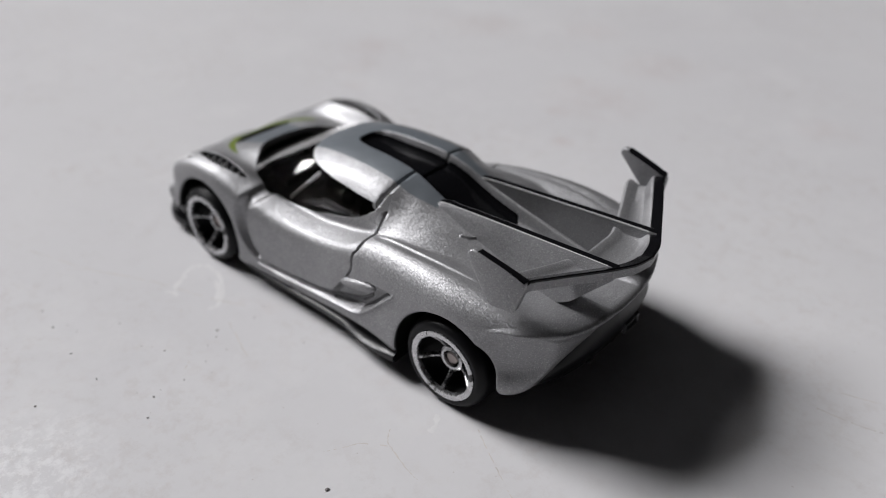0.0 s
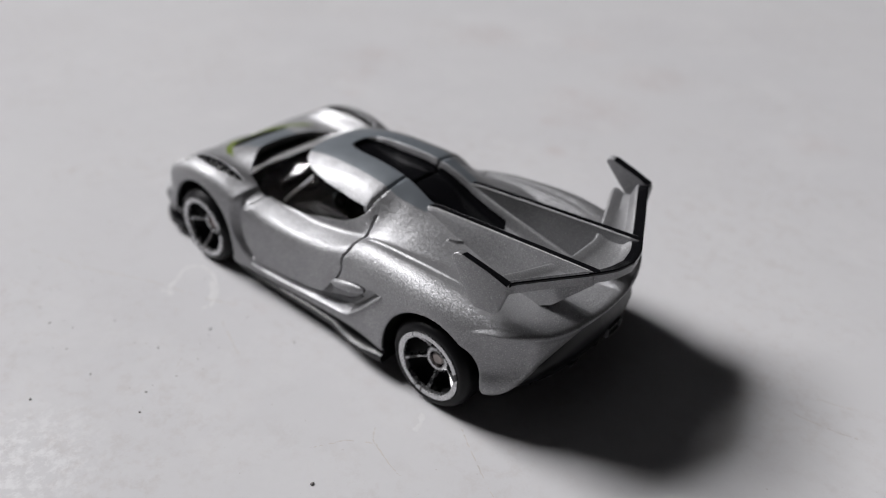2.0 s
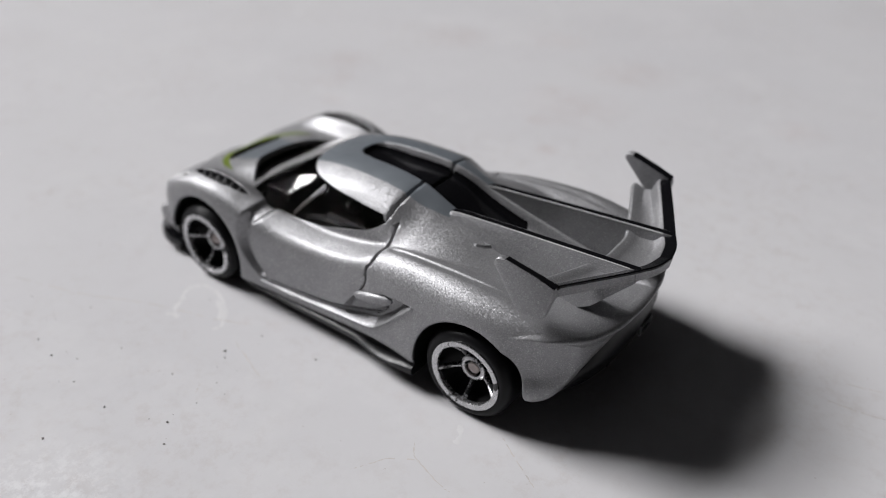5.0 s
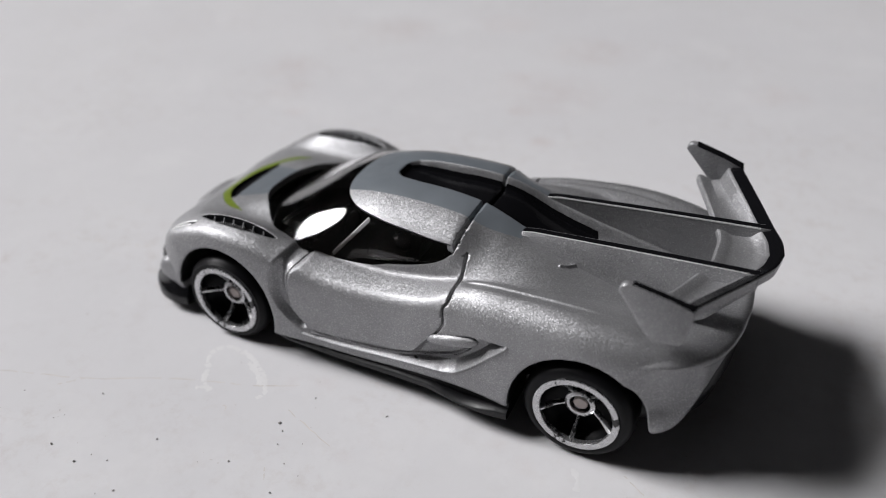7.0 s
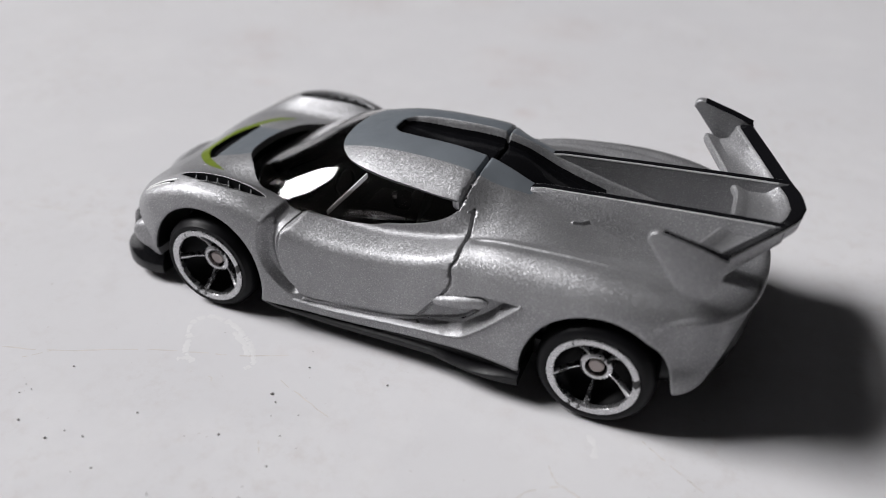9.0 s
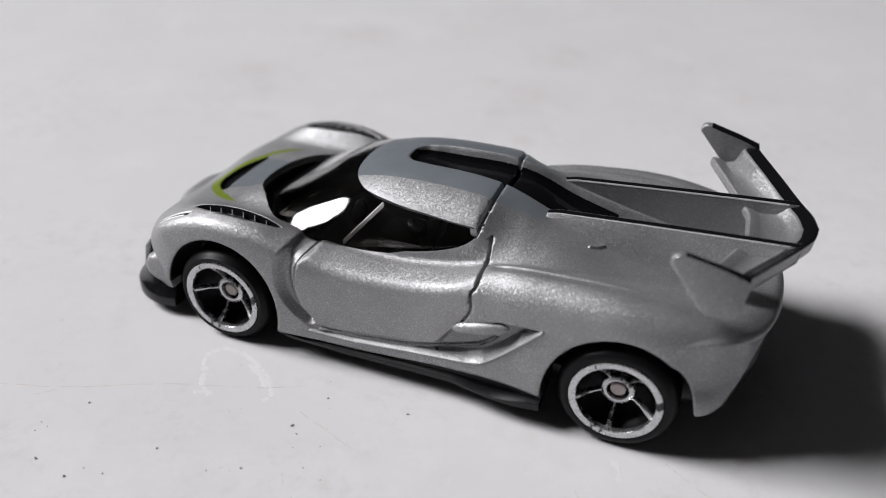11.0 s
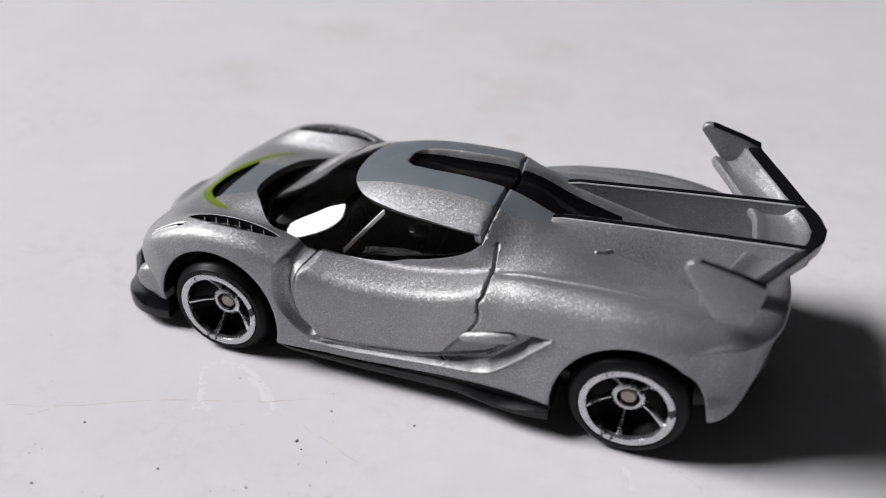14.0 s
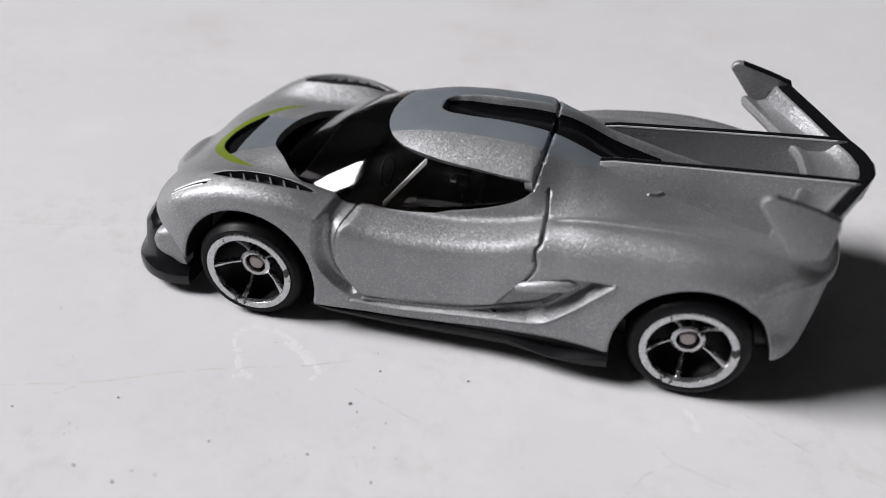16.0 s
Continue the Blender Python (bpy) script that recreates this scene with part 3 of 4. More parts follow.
def seams(x, ay, z):
    """How deep joints, hollows and recesses go at each place of the surface."""
    flank = ramp(ay, 8.0, 9.5)
    d = trail(x, z, CHANNEL, (ay > 7.9) & (np.abs(x) < 16))
    out = 0.95 * (1 - 0.6 * ramp(z, 10.5, 13.2)) * ramp(z, 4.6, 6.0) * (1 - ramp(d, 0.15, 0.8 + 0.45 * ramp(z, 6, 9))) * flank
    # ledge along the sill, deepening into the side intake
    out = out + (0.45 + 0.95 * ramp(x, -2, 8)) * (0.25 + 0.75 * ramp(x, -12, -7)) * (1 - ramp(outline(x, z, SILL), -0.6, 0.06)) * flank
    # two thin beads along the ledge
    low = (ay > 11) & (np.abs(x) < 16) & (z < 13)
    out = out - 0.20 * (1 - ramp(trail(x, z, SILL_EDGE, low), 0.03, 0.30)) - 0.22 * (1 - ramp(trail(x, z, SILL_BEAD, low), 0.03, 0.26))
    d = trail(x, z, DOOR_SEAM, (ay > 7.4) & (np.abs(x) < 14))
    out = out + (0.15 + 0.13 * ramp(x, 1, 5)) * (1 - ramp(d, 0.04, 0.18)) * ramp(ay, 7.5, 8.2)
    # roof joint
    out = out + 0.4 * (1 - ramp(np.abs(x - 5.95 + 0.010 * ay ** 2), 0.05, 0.26)) * ramp(z, 14.5, 15.5) * (1 - ramp(ay, 9.2, 9.8))
    # long roof recess
    depth = curve((-6, 0.0), (-5.0, 0.5), (-3, 0.9), (6, 1.2), (12, 1.6), (20, 1.5), (30, 0.6), (34, 0.0))(x)
    out = out + depth * (1 - ramp(ay - STRIP_HALF(x), -0.70, 0.10)) * ramp(z, 10, 11) * ramp(x, -5.6, -5.1)
    # hollow under the tail crease
    t = CREASE(x) - z
    out = out + (2.4 * ramp(t, -0.05, 1.2) * (1 - ramp(t, 2.0, 7.0)) - 0.14 * (1 - ramp(np.abs(t + 0.1), 0.05, 0.4))) * ramp(x, 24.8, 28.0) * (1 - 0.8 * ramp(x, 29.0, 31.8)) * ramp(smax(ay - HALF(x), x - 34.1 + 0.012 * ay ** 2 + 0.00006 * ay ** 4, 1.5), -2.0, -0.5)
    # fold where the cabin's flank meets the shoulder
    d = ay - FOLD(x)
    out = out + 0.16 * np.where(d > 0, 1 - ramp(d, 0.0, 1.0), 1 - ramp(-d, 0.0, 0.35)) * ramp(x, 6.9, 8.5) * (1 - ramp(x, 19, 26)) * ramp(z, 12, 13)
    # fender slots and hood outlet
    out = out + 0.75 * (1 - ramp(outline(x, ay, FENDER_VENT), -0.3, 0.05)) * ramp(z, 11, 12)
    out = out + 0.5 * (1 - ramp(outline(x, ay, HOOD_BLACK), -0.3, 0.05)) * ramp(z, 9.5, 10)
    # small pit at the foot of the hollow
    out = out + 0.5 * (1 - ramp(np.hypot(x + 10.7, (z - 5.3) * 1.3), 0.2, 0.75)) * ramp(ay, 11, 12)
    # an upright casting mark before the tail crease
    out = out - 0.02 * (1 - ramp(np.abs(x - 26.1 - 0.1 * (z - 13)), 0.03, 0.26)) * ramp(z, 12.9, 13.2) * (1 - ramp(z, 13.9, 14.3)) * ramp(ay, 12.6, 13.2)
    # a burr in the casting on the flank
    out = out - 0.2 * (1 - ramp(trail(x, ay, [(15.6, 6.3), (16.3, 5.95), (16.8, 5.45), (16.95, 5.2)], (np.abs(x - 16.5) < 2) & (ay < 8)), 0.02, 0.26)) * ramp(z, 13, 14)
    return out


def arch(dx, dz):
    """Distance within a wheel arch, a little taller than round."""
    return np.hypot(dx, dz * np.where(dz > 0, 0.92, 1.0))


def full_form(x, y, z):
    ay = np.abs(y)
    f = body_form(x, y, z) + seams(x, ay, z)
    for (ax, az), r in ((FRONT_AXLE, FRONT_ARCH), (REAR_AXLE, REAR_ARCH)):
        f = smax(f, np.minimum(r - arch(x - ax, z - az), ay - 9.5), 0.5)
    return f


# ---- the toy car ----
car = tagged(new("toy_car"), "silver die-cast toy sports car with tall rear wing, on table", "toy car")


def coarse_form(x, y, z):
    f = body_form(x, y, z)
    for (ax, az), r in ((FRONT_AXLE, FRONT_ARCH), (REAR_AXLE, REAR_ARCH)):
        f = smax(f, np.minimum(r - arch(x - ax, z - az), np.abs(y) - 9.5), 0.5)
    return f


def unit(g):
    return g / (np.linalg.norm(g, axis=1, keepdims=True) + 1e-9)


PILLAR = curve((7.0, -2.9), (8.5, -5.2), (10.5, -8.7), (11.2, -9.9))


def car_body():
    verts, quads = skin(coarse_form, (-38, -17.6, 1.2), (36, 17.6, 20.4), 0.32)
    verts = settle(coarse_form, verts, 2)
    tris = np.concatenate([quads[:, [0, 1, 2]], quads[:, [0, 2, 3]]])
    verts = settle(full_form, verts, 4, 0.5)

    def busy(limit):
        def split(a, b):
            depth = [seams(p[:, 0], np.abs(p[:, 1]), p[:, 2]) for p in (a, 0.5 * (a + b), b)]
            return (np.max(depth, 0) - np.min(depth, 0) > limit) & (np.linalg.norm(a - b, axis=1) > 0.05)
        return split

    for limit in (0.02, 0.03, 0.05, 0.08):
        verts, tris, fresh = denser(verts, tris, busy(limit))
        verts[-fresh:] = settle(full_form, verts[-fresh:], 3, 0.25)
    # windows are cut right out
    x, y, z = verts.T
    hole = np.maximum(outline(x, np.abs(y), WINDOWS), 11.5 - z)
    verts, glass, rest, rim = cut(verts, tris, hole)
    groups = []

    def paint(field, slot):
        nonlocal verts, rest
        x, y, z = verts.T
        verts, inner, rest, _ = cut(verts, rest, field(x, y, np.abs(y), z))
        groups.append((inner, slot))

    wells = ((FRONT_AXLE, FRONT_ARCH), (REAR_AXLE, REAR_ARCH))
    for (ax, az), r in wells:
        paint(lambda x, y, ay, z: np.maximum(arch(x - ax, z - az) - r - 0.12, HALF(x) - ay - 7.5), 1)
    paint(lambda x, y, ay, z: np.maximum.reduce([ay - STRIP_HALF(x) + 0.32, -5.4 - x, x - 18.0 + 0.12 * ay ** 2, 12 - z]), 4)
    paint(lambda x, y, ay, z: np.maximum.reduce([ay - STRIPE_HALF(x), np.minimum(STRIP_HALF(x) + 0.05 - ay, x + 5.2), -12 - x, x - 11.0, 15.5 - z]), 2)
    paint(lambda x, y, ay, z: np.maximum(outline(x, y, HOOD_BLACK), 10 - z), 1)
    paint(lambda x, y, ay, z: np.maximum(outline(x, y, HOOD_GREEN), 9.5 - z), 3)
    paint(lambda x, y, ay, z: np.maximum(outline(x, y, HOOD_GREY), 10 - z), 2)
    paint(lambda x, y, ay, z: np.maximum(outline(x, ay + 0.5 * (y > 0), FENDER_VENT), 11.5 - z), 1)
    groups.append((rest, 0))
    normals = unit(slope(full_form, verts))
    # window rim: the shell's edge turned inwards
    ends = np.unique(rim)
    spot = {int(v): len(verts) + i for i, v in enumerate(ends)}
    deep = len(ends)
    inner = verts[ends] - normals[ends] * 0.8
    band = np.array([[spot[int(a)] + deep, spot[int(b)] + deep, spot[int(b)], spot[int(a)]] for a, b in rim])
    all_verts = np.concatenate([verts, verts[ends], inner])
    facing = np.zeros((len(all_verts), 3))
    flat = np.cross(all_verts[band[:, 2]] - all_verts[band[:, 0]], all_verts[band[:, 3]] - all_verts[band[:, 1]])
    for k in range(4):
        np.add.at(facing, band[:, k], flat)
    all_normals = np.concatenate([normals, unit(facing[len(verts):])])
    faces = np.concatenate([g for g, _ in groups])
    slots = np.concatenate([np.full(len(g), k) for g, k in groups] + [np.zeros(len(band), int)])
    used = np.unique(np.concatenate([faces.ravel(), band.ravel()]))
    number = -np.ones(len(all_verts), int)
    number[used] = np.arange(len(used))
    me = bpy.data.meshes.new("body")
    me.from_pydata((all_verts[used] * MM).tolist(), [], number[faces].tolist() + number[band].tolist())
    for m in (SILVER, BLACK_PLASTIC, GREY_PAINT, GREEN_PAINT, GLOSS_BLACK):
        me.materials.append(m)
    me.polygons.foreach_set("material_index", slots.astype(np.int32))
    me.update()
    me.shade_smooth()
    me.normals_split_custom_set_from_vertices(all_normals[used].tolist())
    ob = new("body", me)
    ob.parent = car
    tagged(ob, "silver flake paint with grey roof stripe and green hood accent")
    # tinted panes just under the openings: an outer and an inner face
    gv, gf = tidy(verts, glass)

    gv = settle(pane_form, gv, 20, 0.5)
    # one windscreen and two side panes, parted at the pillars
    x, y, z = gv.T
    gv, side, front, _ = cut(gv, gf, PILLAR(np.abs(y)) - x)
    low = unit(slope(pane_form, gv))
    mid = gv[side].mean(1)[:, 1]
    for name, faces in (("windscreen", front), ("side_window", side[mid < 0]), ("side_window", side[mid > 0])):
        pv, pf, pn = tidy(gv, faces, low)
        shell = np.concatenate([pv, pv - pn * 0.35])
        mesh_object(name, shell, np.concatenate([pf, pf[:, ::-1] + len(pv)]), GLASS, car, "dark tinted clear plastic pane", np.concatenate([pn, -pn]))


car_body()


def wheel(x, y, z, radius, ring, width, side, turn):
    """A deep-dished five-spoke wheel; side -1 faces -y."""
    w = new("wheel")
    w.parent = car
    part("tyre", lathe([(radius - 0.35, 0.35), (radius - 0.08, 0.75), (radius, 1.3), (radius, width - 0.5), (radius - 0.4, width), (0.2, width), (0.2, 3.4),
                        (2.2, 3.2), (ring - 0.6, 2.2), (ring - 0.02, 0.9), (ring, 0.1), (ring + 0.15, 0.02), (ring + 0.5, 0.05), (radius - 0.6, 0.12)], 96), RUBBER, w, "black plastic tyre")
    part("rim", lathe([(ring, -0.02), (ring - 0.02, 0.5), (ring - 0.64, 0.6), (ring - 0.67, 0.06), (ring - 0.6, -0.02), (ring - 0.33, -0.07), (ring - 0.08, -0.06)], 96), CHROME, w, "bright silver rim ring")
    part("hub_ring", lathe([(1.52, 1.6), (1.57, 1.72), (1.57, 2.5), (1.0, 2.5), (1.0, 1.75), (1.06, 1.56), (1.3, 1.5)], 48), CHROME, w)
    part("hub_cap", lathe([(0.0, 1.68), (0.6, 1.7), (0.74, 1.82), (0.74, 2.6), (0.0, 2.6)], 32), AXLE, w, "dull pinkish axle end")
    for i in range(5):
        a = math.radians(72 * i + turn)
        c, s = math.cos(a), math.sin(a)
        o = []
        for r, h, d in ((1.2, 0.17, 1.8), (2.3, 0.17, 1.35), (ring - 0.6, 0.26, 0.28)):
            o.append([(r * c - s * k, d + e, r * s + c * k) for k, e in ((-h, 0.1), (-h * 0.4, -0.06), (h * 0.4, -0.06), (h, 0.1), (h, 0.6), (-h, 0.6))])
        part("spoke", loft(o), CHROME, w)
    w.matrix_local = pose(x * MM, y * MM, z * MM, 0, 0, 0 if side < 0 else 180)
    return w


wheel(-21.1, -15.55, 5.5, 5.5, 4.35, 4.2, -1, 182)
wheel(-21, 15.9, 5.5, 5.5, 4.35, 4.2, 1, 100)
wheel(21, -15.8, 5.6, 5.6, 4.3, 4.8, -1, 195)
wheel(21, 16.1, 5.6, 5.6, 4.3, 4.8, 1, 140)


# ---- wing and strakes ----
TRAIL = curve((0, 35.5), (2.5, 35.0), (4.4, 34.1), (6.5, 33.1), (13.6, 29.6))
WING_Z = curve((0, 18.6), (4.4, 18.8), (9, 19.4), (13.6, 20.0))
CHORD = curve((0, 6.2), (4.4, 5.5), (13.6, 4.6))
LEAD_Z = curve((0, 17.5), (4.4, 17.5), (13.6, 17.9))


def wing():
    w = new("wing")
    w.parent = car
    ys = np.linspace(-14.2, 14.2, 57).tolist()
    blade, lip = [], []
    for y in ys:
        a = abs(y)
        xt, zt, zl, ch = float(TRAIL(a)), float(WING_Z(a)), float(LEAD_Z(a)), float(CHORD(a))
        floor = zl - 0.22
        blade.append([(xt - ch + 0.1, y, zl - 0.75), (xt - ch - 0.08, y, zl - 0.35), (xt - ch, y, zl + 0.05), (xt - ch + 0.25, y, zl + 0.18), (xt - ch + 0.6, y, zl + 0.15), (xt - ch + 1.1, y, zl - 0.05), (xt - ch + 1.6, y, floor),
                      (xt - 2.55, y, floor + 0.12), (xt - 2.15, y, floor + 0.3), (xt - 1.6, y, zt - 0.55), (xt - 1.4, y, zt - 0.42), (xt - 1.2, y, zt - 0.4),
                      (xt - 0.1, y, zt - 0.14), (xt, y, zt - 0.25), (xt - 0.1, y, zt - 1.25), (xt - 0.35, y, zt - 1.45)])
        lip.append([(xt - 1.3, y, zt - 0.48), (xt - 1.24, y, zt - 0.35), (xt - 0.12, y, zt + 0.06), (xt + 0.03, y, zt - 0.04), (xt + 0.03, y, zt - 0.24), (xt - 0.2, y, zt - 0.24), (xt - 0.2, y, zt - 0.16)])
    part("blade", loft(blade), SILVER, w, "silver blade with a shallow dish", 30)
    part("lip", loft(lip), GLOSS_BLACK, w, "black trailing lip", 30)
    for s in (-1, 1):
        face = [(23.15, s * 14.45, 20.75), (23.3, s * 14.4, 21.3), (23.8, s * 14.3, 21.6), (24.5, s * 14.25, 21.5), (27.4, s * 14.0, 20.75), (29.55, s * 13.75, 20.1), (29.7, s * 13.9, 19.4), (29.2, s * 14.6, 17.1),
                (28.9, s * 14.7, 16.8), (26.7, s * 15.0, 16.75), (26.2, s * 14.98, 17.1)]
        part("endplate", slab(face, (0, s * 0.85, 0.12), 0.26, 3), SILVER, w, "silver upright endplate")
        top = [(24.3, s * 14.26, 21.52)] + face[4:6]
        rings = [[(x, y - s * 0.02, z - 0.1), (x, y - s * 0.02, z + 0.03), (x, y + s * 0.78, z + 0.16), (x, y + s * 0.86, z + 0.0)] for x, y, z in top]
        part("endplate_edge", loft(rings), GLOSS_BLACK, w, "black top edge")
        top = [(10.7, 17.15), (12, 17.4), (20, 17.95), (26.5, 18.35), (30.0, 18.55), (33.8, 18.75)]
        foot = [16.0, 15.7, 13.5, 11.9, 13.6, 17.4]
        flare = [4.7, 4.9, 6.0, 6.9, 6.3, 5.0]
        rings = [[(x, s * (3.5 + 0.016 * (x - 10)), z), (x, s * (4.42 + 0.016 * (x - 10)), z), (x, s * (4.75 + 0.02 * (x - 10)), z - 0.25 * (z - low)), (x, s * out, low), (x, s * (3.45 + 0.016 * (x - 10)), low)]
                 for (x, z), low, out in zip(top, foot, flare)]
        k = part("strake", loft(rings), SILVER, w, "thin silver fin running back to the wing")
        rings = [[(x, s * (3.58 + 0.016 * (x - 10)), z - 0.1), (x, s * (3.6 + 0.016 * (x - 10)), z + 0.04), (x, s * (4.32 + 0.016 * (x - 10)), z + 0.04), (x, s * (4.34 + 0.016 * (x - 10)), z - 0.1)] for x, z in top]
        part("strake_edge", loft(rings), GLOSS_BLACK, w, "black top edge")
        # a bright strip on the -y edge only
        for o in ((4.38,) if s < 0 else (3.53,)):
            rings = [[(x, s * (o - 0.06 + 0.016 * (x - 10)), z - 0.12), (x, s * (o - 0.05 + 0.016 * (x - 10)), z + 0.03), (x, s * (o + 0.05 + 0.016 * (x - 10)), z + 0.03), (x, s * (o + 0.06 + 0.016 * (x - 10)), z - 0.12)] for x, z in top[:-1] + [(32.9, 18.7)]]
            part("bright_edge", loft(rings), BRIGHT_METAL, w, "thin bright strip along the -y top edge")


wing()


# ---- black plastic base: nose, sills, tail ----
def mirrored(half):
    """A closed plan outline from its -y half, given nose to tail."""
    return half + [(x, -y) for x, y in half[::-1]]


def base():
    part("base_plate", block(0, 0, 2.9, 52, 21, 2.0, 0.3), BLACK_PLASTIC, car, "black plastic base plate")
    low = smooth([(-37.6, -0.01), (-37.2, -6), (-36.2, -10.6), (-35.0, -12.4), (-33.2, -13.7), (-31.0, -14.3), (-28.8, -14.1)], 4)
    mid = smooth([(-37.5, -0.01), (-37.1, -6), (-36.1, -10.5), (-34.9, -12.3), (-33.0, -13.5), (-31.0, -14.1), (-28.8, -13.9)], 4)
    waist = smooth([(-36.8, -0.01), (-36.4, -6), (-35.4, -10.3), (-34.2, -11.9), (-32.6, -12.9), (-31.0, -13.3), (-28.9, -13.4)], 4)
    high = smooth([(-36.6, -0.01), (-36.2, -6), (-35.4, -9.6), (-34.6, -10.8), (-33.4, -12.0), (-31.6, -12.7), (-29.4, -13.0)], 4)
    rings = []
    for z, half in ((1.3, low), (2.2, low), (2.6, mid), (3.2, waist), (5.8, high), (7.2, [(x + 1.1, y * 0.94) for x, y in high])):
        rings.append([(x, y, z) for x, y in mirrored(half)])
    part("front_splitter", loft(rings), SHINY_BLACK, car, "glossy black plastic front lip", 50)
    for s in (-1, 1):
        # silver corner between the lip and the wheel
        rings = []
        for z, x0, x1, out in ((3.7, -30.2, -28.9, 13.8), (4.5, -30.7, -28.8, 14.1), (4.9, -31.4, -28.8, 14.25), (5.6, -31.9, -28.8, 14.4), (6.6, -32.0, -28.6, 14.45), (7.4, -31.6, -28.4, 14.35), (7.9, -30.8, -28.4, 14.0)):
            rings.append([(x0, s * 12.4, z), (x0, s * (out - 0.7), z), (x0 + 0.25, s * (out - 0.2), z), (x0 + 0.8, s * out, z), (x1, s * out, z), (x1, s * 12.4, z)])
        part("bumper_corner", loft(rings), SILVER, car, "silver front bumper corner", 50)
        rings = []
        for x, out, zt, zb, lip, groove in ((-15.0, 15.0, 3.1, 2.3, 2.7, 0.4), (-13, 15.2, 3.1, 2.0, 2.7, 0.4), (-6, 15.2, 3.0, 1.8, 2.5, 0.4), (1, 15.25, 3.5, 1.9, 2.8, 0.5), (5, 15.5, 3.9, 2.1, 3.0, 0.6),
                                           (7, 15.9, 4.1, 2.1, 2.75, 1.0), (9, 16.2, 4.2, 2.0, 2.55, 1.3), (11, 16.35, 4.2, 2.0, 2.8, 1.3), (12.6, 16.4, 4.1, 2.1, 3.2, 0.9), (14.2, 16.3, 4.1, 2.2, 3.3, 0.6)):
            rings.append([(x, s * 10, zb), (x, s * (out - 0.4), zb), (x, s * (out - 0.05), zb + 0.2), (x, s * out, lip - 0.15), (x, s * (out - 0.15), lip),
                          (x, s * (out - groove), lip + 0.12), (x, s * (out - groove - 0.15), zt), (x, s * 10, zt + 0.3)])
        part("side_skirt", loft(rings), BLACK_PLASTIC, car, "black plastic sill", 40)
    # tail: dark panel under the silver lip, with a diffuser
    rings = []
    for z, inset, narrow in ((4.3, 3.2, 0.92), (5.0, 2.0, 0.95), (6.2, 0.9, 0.95), (8.3, 0.3, 0.86), (9.4, 0.8, 0.74), (11.0, 1.2, 0.7)):
        half = [(26, -13.2)] + smooth([(28.8, -13.2), (31.0, -12.6), (32.6, -10.2), (33.5, -6.0), (33.9, -0.01)], 4)
        rings.append([(x - (inset if x > 28 else 0), y * narrow, z) for x, y in mirrored(half)])
    part("tail_panel", loft(rings), BLACK_PLASTIC, car, "black plastic tail panel", 50)
    for i in range(-3, 4):
        part("diffuser_fin", slab([(26, i * 2.6, 2.6), (29.6, i * 2.6, 2.9), (30.6, i * 2.6, 5.0), (26, i * 2.6, 5.0)], (0, 0.5, 0), 0.1), BLACK_PLASTIC, car)
    for s in (-1, 1):
        part("exhaust_tip", lathe([(0.9, 0), (1.0, 0.1), (1.0, 1.6), (0.75, 1.6), (0.75, 0.1)], 28), BLACK_PLASTIC, car).matrix_local = pose(0.0318, s * 0.0024, 0.0046, 0, 0, 90)
    frame_bm = lathe([(0.62, 0), (0.7, 0.06), (0.78, 0), (0.78, 0.3), (0.62, 0.3)], 4)
    bmesh.ops.rotate(frame_bm, verts=frame_bm.verts, cent=(0, 0, 0), matrix=Matrix.Rotation(radians(45), 3, "Y"))
    bmesh.ops.scale(frame_bm, vec=(2.9, 1, 1.15), verts=frame_bm.verts)
    part("plate_frame", frame_bm, PLATE, car, "thin silver plate outline").matrix_local = pose(0.0335, 0.0030, 0.0070, 0, 0, 90)


base()


# ---- cabin and small fittings ----
def on_body(x, a, form=body_form):
    """The body's height at a place on the plan."""
    z = 21.0
    for _ in range(60):
        z -= 0.6 * float(form(np.array([x]), np.array([a]), np.array([z]))[0])
    return z


